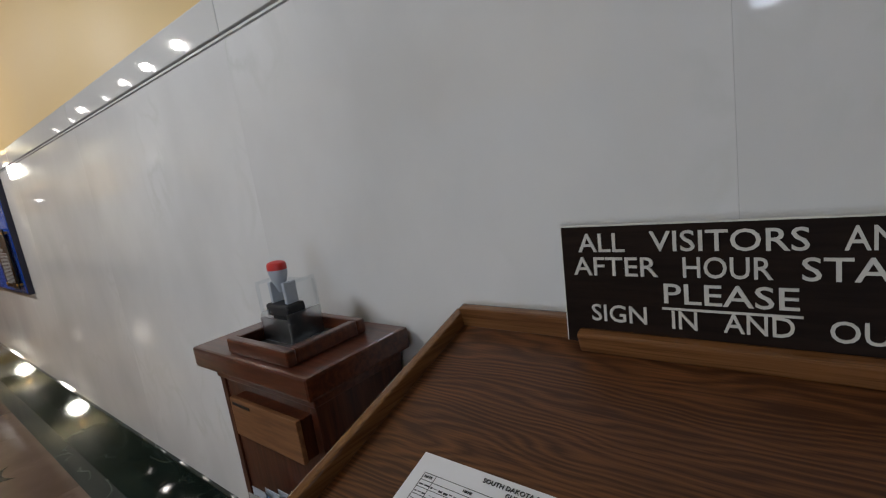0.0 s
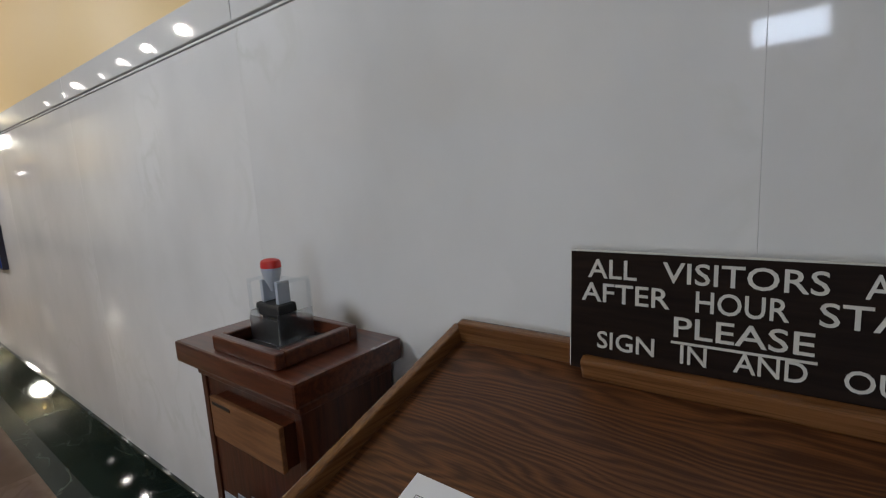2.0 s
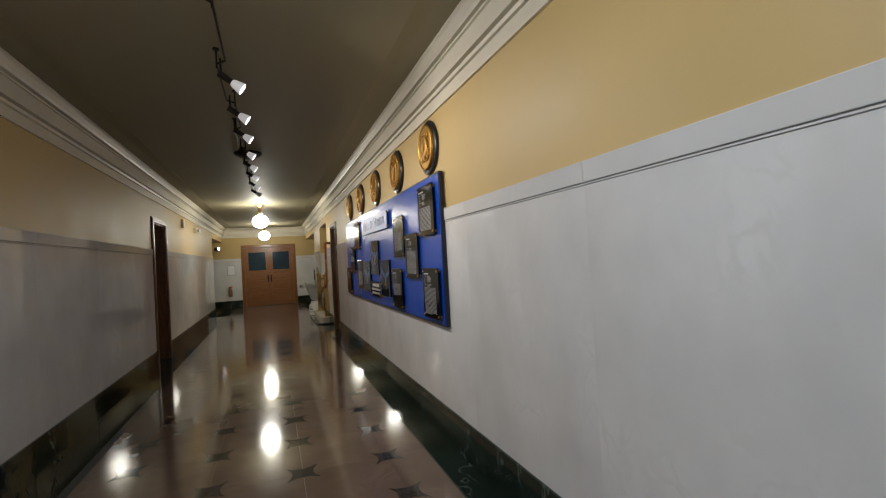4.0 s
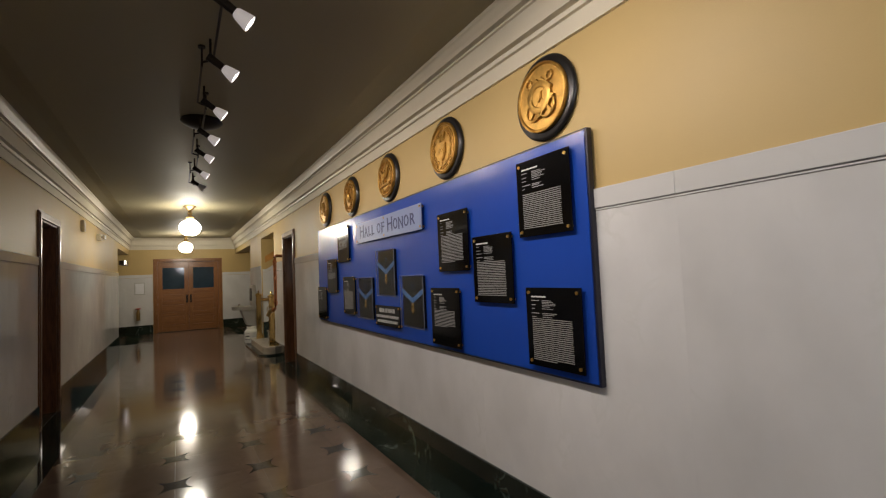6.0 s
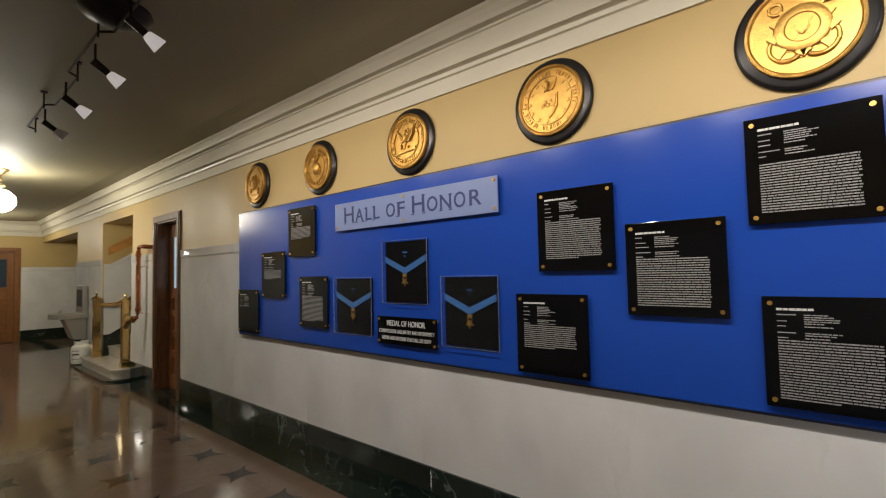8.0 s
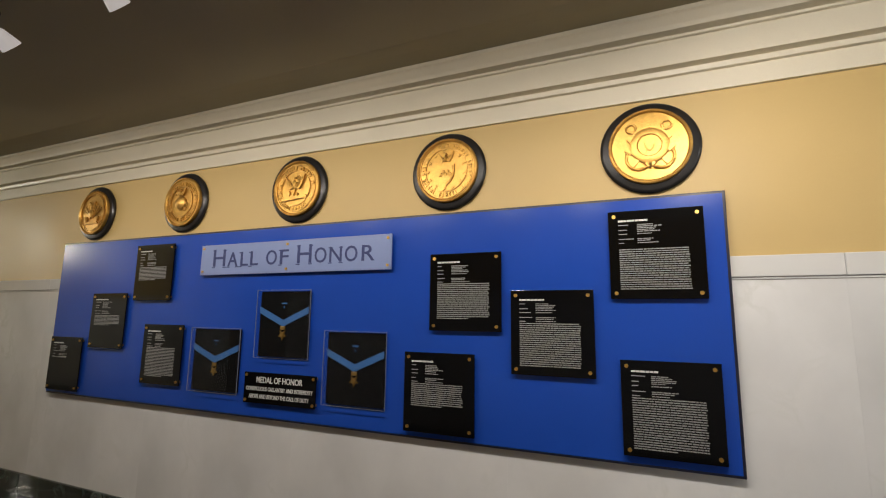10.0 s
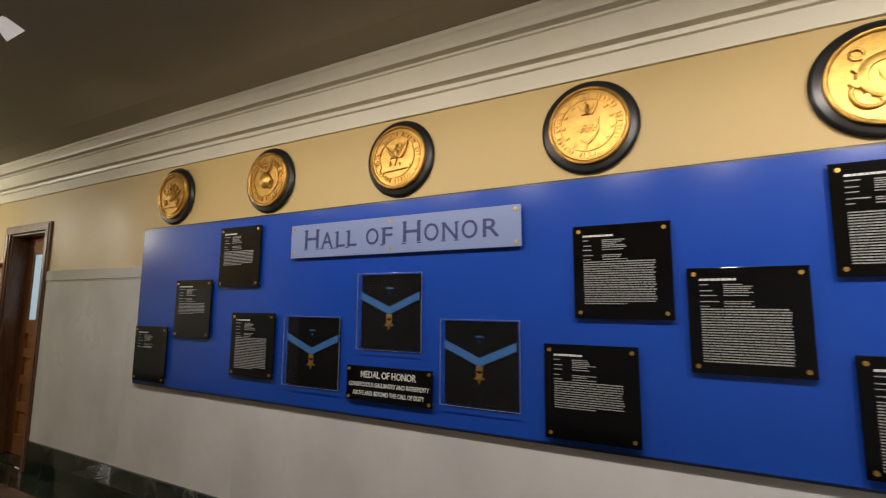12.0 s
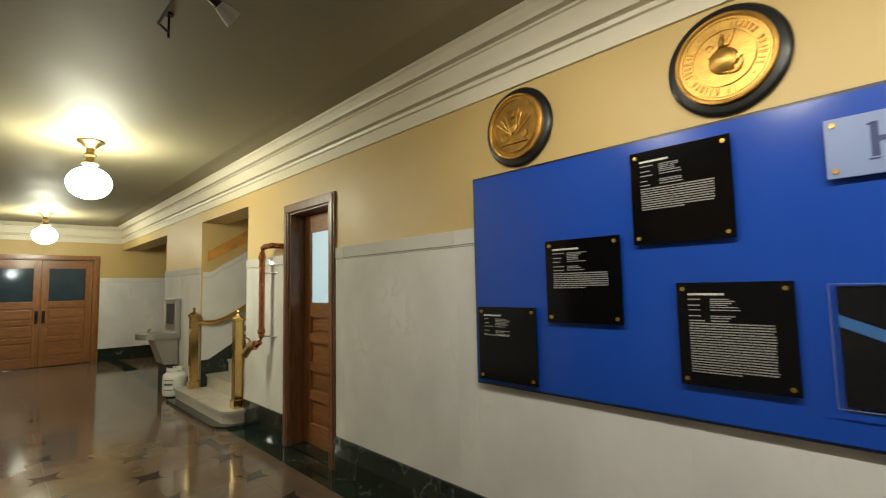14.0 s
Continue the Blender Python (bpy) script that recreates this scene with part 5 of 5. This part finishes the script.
def guest_sheet():
    root = thing("guest_sheet", (-0.15, 0.28, 1.0), "white printed sign-in sheet lying on the lectern", "paper")
    ml = LM @ Matrix.Translation((-0.242, -0.257, 0.0012))
    bm = boxed(0, 0.279, -0.216, 0, -0.001, 0.0)
    bmesh.ops.transform(bm, matrix=ml, verts=bm.verts)
    part("sheet", bm, M_PAPER, root)
    bm = bmesh.new()
    for k in range(14):
        box(bm, 0.018, 0.26, -0.026 - 0.0095 * k, -0.0254 - 0.0095 * k, 0, 0.0004)
    for x in (0.018, 0.036, 0.135, 0.2, 0.26):
        box(bm, x, x + 0.0006, -0.150, -0.0254, 0, 0.0004)
    bmesh.ops.transform(bm, matrix=ml, verts=bm.verts)
    part("ruled_lines", bm, M_INK, root)["kind"] = "stuff"
    rng = random.Random(5)
    bm = bmesh.new()
    for k in range(12):
        z = -0.042 - 0.0095 * k
        for x0, n in ((0.020, 3), (0.042, 8), (0.14, 5)):
            x = x0
            for j in range(n):
                x1 = x + rng.uniform(0.003, 0.008)
                box(bm, x, x1, z + rng.uniform(-0.001, 0.001), z + rng.uniform(0.0013, 0.0022), 0, 0.0004)
                x = x1 + 0.002
    bmesh.ops.transform(bm, matrix=ml, verts=bm.verts)
    part("handwriting", bm, M_INK, root, "scribbled entries")["kind"] = "stuff"
    writing(root, [("SOUTH DAKOTA STATE", 0.0078, 0.140, -0.010, 0.0, 0.090), ("GUEST", 0.0078, 0.140, -0.0185, 0.0, 0), ("DATE", 0.0045, 0.027, -0.0305, 0.0, 0), ("NAME", 0.0045, 0.085, -0.0305, 0.0, 0)], ml, M_INK)


guest_sheet()


# ---- by the stair: standpipe, fountain, tank ----
def standpipe():
    x, y = -11.88, 0.53
    root = thing("standpipe", (x, y, 0.83), "copper standpipe with a hose valve on wall brackets", "pipe")
    bm = bmesh.new()
    tube(bm, [(-11.595, WN - 0.002, 1.97), (-11.595, y + 0.03, 1.97), (-11.625, y, 1.975), (x + 0.07, y, 1.975), (x + 0.02, y, 1.96), (x, y, 1.92), (x, y, 1.04), (x - 0.01, y - 0.01, 0.98), (x - 0.04, y - 0.03, 0.95), (x - 0.07, y - 0.05, 0.95)], 0.030, 16)
    part("pipe", bm, M_COPPER, root, "", True)
    for z in (1.84, 1.07):
        part("coupling", lathe(bmesh.new(), [(0.036, 0), (0.040, 0.02), (0.036, 0.05)], Matrix.Translation((x, y, z)), 20), M_COPPER, root, "", True)
    for z in (1.70, 1.04):
        bm = tube(bmesh.new(), [(x, y, z), (x + 0.02, y + 0.05, z), (x + 0.16, WN - 0.014, z)], 0.008, 8)
        part("bracket", bm, M_STEEL, root)
    bm = rod(bmesh.new(), (x - 0.05, y - 0.04, 0.95), (x - 0.125, y - 0.085, 0.935), 0.05, 0.042, 18)
    rod(bm, (x - 0.10, y - 0.075, 0.945), (x - 0.155, y - 0.12, 0.84), 0.036, 0.044, 18)
    v = part("valve", bm, M_OLDBRASS, root, "brass hose valve")
    bm = tube(bmesh.new(), [(x - 0.150 + 0.020 * math.cos(a), y - 0.095 - 0.045 * math.cos(a), 0.965 + 0.058 * math.sin(a)) for a in [2 * math.pi * j / 18 for j in range(19)]], 0.008, 8)
    part("hand_wheel", bm, M_OLDBRASS, v)


standpipe()


def fountain():
    x0, x1 = -15.72, -15.12
    xc = (x0 + x1) / 2
    root = thing("drinking_fountain", (xc, WN, 0), "stainless steel wall drinking fountain with a tall back panel", "fountain")
    part("back_panel", boxed(x0 + 0.02, x1 - 0.02, WN - 0.10, WN - 0.022, 0.88, 1.42, 0.012), M_STEEL, root)
    out = [(x0, WN - 0.02), (x1, WN - 0.02)] + [(xc + 0.30 * math.cos(a), WN - 0.36 - 0.20 * math.sin(a)) for a in [math.pi * j / 12 for j in range(13)]]
    part("basin", prism(bmesh.new(), out, Matrix.Translation((0, 0, 0.81)), 0.085), M_STEEL, root)
    bm = bmesh.new()
    o2 = [(xc + (x - xc) * 0.85, WN - 0.10 + (y - WN + 0.10) * 0.86) for x, y in out]
    prism(bm, o2, Matrix.Translation((0, 0, 0.8905)), 0.003)
    part("bowl", bm, M_CHROME, root)
    bm = bmesh.new()
    prof = [(WN - 0.03, 0.80), (WN - 0.36, 0.80), (WN - 0.22, 0.42), (WN - 0.03, 0.40)]
    prism(bm, prof, Matrix(((0, 0, 1, x0 + 0.08), (1, 0, 0, 0), (0, 1, 0, 0), (0, 0, 0, 1))), 0.44)
    part("shroud", bm, M_STEEL, root)
    part("leg", boxed(x0 + 0.1, x1 - 0.1, WN - 0.2, WN - 0.03, 0.0, 0.42, 0.004), M_RUBBER, root)
    bm = rod(bmesh.new(), (xc, WN - 0.40, 0.89), (xc, WN - 0.40, 0.93), 0.02)
    tube(bm, [(xc, WN - 0.40, 0.93), (xc, WN - 0.39, 0.945), (xc, WN - 0.36, 0.95)], 0.012, 10)
    part("bubbler", bm, M_CHROME, root)
    part("bottle_filler", boxed(x0 + 0.10, x1 - 0.10, WN - 0.106, WN - 0.099, 1.02, 1.34, 0.003), M_RUBBER, root, "dark recessed bottle filler")


fountain()


def tank():
    x, y = -14.69, 0.44
    root = thing("gas_cylinder", (x, y, 0), "white steel gas cylinder standing on the floor", "cylinder")
    m = Matrix.Translation((x, y, 0))
    part("body", lathe(bmesh.new(), [(0.09, 0.03), (0.145, 0.05), (0.155, 0.09), (0.155, 0.30), (0.145, 0.34), (0.10, 0.375), (0.03, 0.385), (0, 0.386)], m), M_TANK, root, "", True)
    part("foot_ring", lathe(bmesh.new(), [(0.10, 0.0), (0.105, 0.0), (0.105, 0.05), (0.10, 0.05)], m), M_RUBBER, root)
    for k0, k1 in ((2, 7), (9, 14)):
        bm = bmesh.new()
        ring = [(0.10, a) for a in [2 * math.pi * k / 14 for k in range(k0, k1 + 1)]] + [(0.106, a) for a in [2 * math.pi * k / 14 for k in range(k1, k0 - 1, -1)]]
        prism(bm, [(r * math.cos(a), r * math.sin(a)) for r, a in ring], m @ Matrix.Translation((0, 0, 0.36)), 0.075)
        part("collar", bm, M_TANK, root)
    part("valve", rod(bmesh.new(), (x, y, 0.38), (x, y, 0.43), 0.02), M_BRASS, root)
    bm = bmesh.new()
    for z, h in ((0.27, 0.014), (0.20, 0.05), (0.13, 0.02)):
        for k in range(5):
            a0 = -1.2 + 0.16 * k - math.pi / 2 * 0
            a1 = a0 + 0.16
            r = 0.1555
            prism(bm, [(r * math.cos(a0), r * math.sin(a0)), ((r + 0.001) * math.cos(a0), (r + 0.001) * math.sin(a0)), ((r + 0.001) * math.cos(a1), (r + 0.001) * math.sin(a1)), (r * math.cos(a1), r * math.sin(a1))], m @ Matrix.Translation((0, 0, z)), h * 0.5)
    part("print", bm, M_INK, root, "dark printed label")["kind"] = "stuff"


tank()


# ---- far end and south wall fittings ----
def far_fittings():
    y0 = -2.14
    nb = thing("notice_frame", (WW, y0, 1.26), "small framed notice on the marble wainscot", "frame")
    part("frame", boxed(WW + 0.012, WW + 0.03, y0 - 0.14, y0 + 0.14, 1.25, 1.63, 0.004), M_STEEL, nb)
    part("sheet", boxed(WW + 0.03, WW + 0.0325, y0 - 0.115, y0 + 0.115, 1.275, 1.605), M_PAPER, nb)
    fe = thing("fire_extinguisher", (WW, -2.18, 0.42), "brass and red fire hose valve on the wall", "fire valve")
    x = WW + 0.10
    part("body", lathe(bmesh.new(), [(0.05, 0.45), (0.055, 0.47), (0.055, 0.70), (0.035, 0.76), (0.02, 0.80)], Matrix.Translation((x, -2.18, 0)), 20), M_OLDBRASS, fe, "", True)
    part("wheel", lathe(bmesh.new(), [(0.07, 0), (0.08, 0.015), (0.07, 0.03)], Matrix.Translation((x, -2.18, 0.80)), 20), M_RED, fe)
    part("pipe", rod(bmesh.new(), (WW + 0.01, -2.18, 0.6), (x, -2.18, 0.6), 0.025), M_OLDBRASS, fe)
    ex = thing("wall_lamp", (WW + 0.9, -2.35, 2.2), "dark wall fitting with a lit end by the doors", "light fitting")
    part("body", boxed(WW + 0.3, WW + 1.4, -2.55, -2.42, 2.16, 2.28, 0.01), M_BRONZE, ex)
    part("lit_end", boxed(WW + 1.2, WW + 1.4, -2.42, -2.40, 2.18, 2.27, 0.004), M_SPOTFACE, ex)
    el = thing("emergency_light", (-13.4, WS, 2.42), "small cream emergency light on the wall", "emergency light")
    part("body", boxed(-13.52, -13.30, WS, WS + 0.07, 2.42, 2.54, 0.008), M_CORN, el)
    for dx in (-0.07, 0.07):
        part("lamp_head", lathe(bmesh.new(), [(0.02, 0), (0.045, 0.05), (0.045, 0.06), (0, 0.062)], Matrix.Translation((-13.41 + dx, WS + 0.07, 2.48)) @ Matrix.Rotation(-math.pi / 2, 4, "X"), 16), M_OPAL, el)
    be = thing("wall_bell", (-11.7, WS, 2.45), "small cream alarm box on the wall", "alarm")
    part("body", boxed(-11.80, -11.66, WS, WS + 0.05, 2.42, 2.60, 0.008), M_CORN, be)
    part("grille", boxed(-11.78, -11.68, WS + 0.05, WS + 0.054, 2.44, 2.56, 0.002), M_OPAL, be)


far_fittings()


# ---- floor: bed, marble border, tiles and dark inserts ----
floor = solid("floor", boxed(WW - 0.3, WE + 0.3, -7.2, 5.2, -0.15, -0.004), M_JOINT, "polished tan marble floor with dark four-pointed inserts and a green border", "floor", kind="structure")
T, TX, TY = 0.617, -10.97, 0.10                       # tile pitch and the grid's origin at an insert
for s, y0, y1 in ((1, TY + 0.30, WN), (-1, WS, TY - 0.30 - 3 * T)):
    n = 18
    for k in range(n):
        a, c = WW + (WE - WW) * k / n, WW + (WE - WW) * (k + 1) / n
        part("border_slab", boxed(a + 0.0006, c - 0.0006, y0, y1, -0.03, 0.0), M_GREEN, floor)


def shared(name, bm, mat):
    me = bpy.data.meshes.new(name)
    bm.to_mesh(me)
    bm.free()
    me.materials.append(mat)
    return me


tile = shared("tile", boxed(-T / 2 + 0.0007, T / 2 - 0.0007, -T / 2 + 0.0007, T / 2 - 0.0007, -0.03, 0.0), M_FLOOR)
edge_h = 0.30 - 0.0
half = shared("edge_tile", boxed(-T / 2 + 0.0007, T / 2 - 0.0007, 0.0007, edge_h - 0.0007, -0.03, 0.0), M_FLOOR)
out, A, C = [], 0.162, 0.021                            # tips and waist of a four-pointed insert
for q in range(4):
    a = math.pi / 2 * q
    tip = (A * math.cos(a), A * math.sin(a))
    nxt = (A * math.cos(a + math.pi / 2), A * math.sin(a + math.pi / 2))
    mid = (C * 1.3 * math.cos(a + math.pi / 4), C * 1.3 * math.sin(a + math.pi / 4))
    for j in range(5):
        u = j / 5
        out.append(tuple((1 - u) ** 2 * p + 2 * u * (1 - u) * r + u * u * w for p, r, w in zip(tip, mid, nxt)))
insert = shared("insert", prism(bmesh.new(), out, Matrix.Rotation(math.pi / 4, 4, "Z") @ Matrix.Translation((0, 0, -0.01)), 0.0108), M_INSERT)


def piece(name, me, x, y, turn=0.0):
    ob = new(name, me)
    ob.parent = floor
    ob.matrix_basis = pose(x, y, 0, 0, 0, turn)


k0, k1 = math.floor((WW - TX) / T), math.ceil((1.2 - TX) / T)
for i in range(k0, k1):
    for j in range(3):
        piece("tile", tile, TX + (i + 0.5) * T, TY - (j + 0.5) * T)
    piece("edge_tile", half, TX + (i + 0.5) * T, TY)
    piece("edge_tile", half, TX + (i + 0.5) * T, TY - 3 * T, 180)
for i in range(k0, k1):
    for j in range(4):
        piece("insert", insert, TX + i * T, TY - j * T)
rest = bmesh.new()
box(rest, TX + k1 * T, WE, TY - 0.3 - 3 * T, TY + 0.3, -0.03, 0.0)
box(rest, WW, -15.9, WN, 5, -0.03, 0.0)
box(rest, WW, -16.7, -7, WS, -0.03, 0.0)
box(rest, STAIR[0], STAIR[1], WN, 3.4, -0.03, -0.001)
box(rest, ENTRY[0], ENTRY[1], -4.8, WS, -0.03, 0.0)
part("plain_paving", rest, M_FLOOR, floor)["kind"] = "stuff"
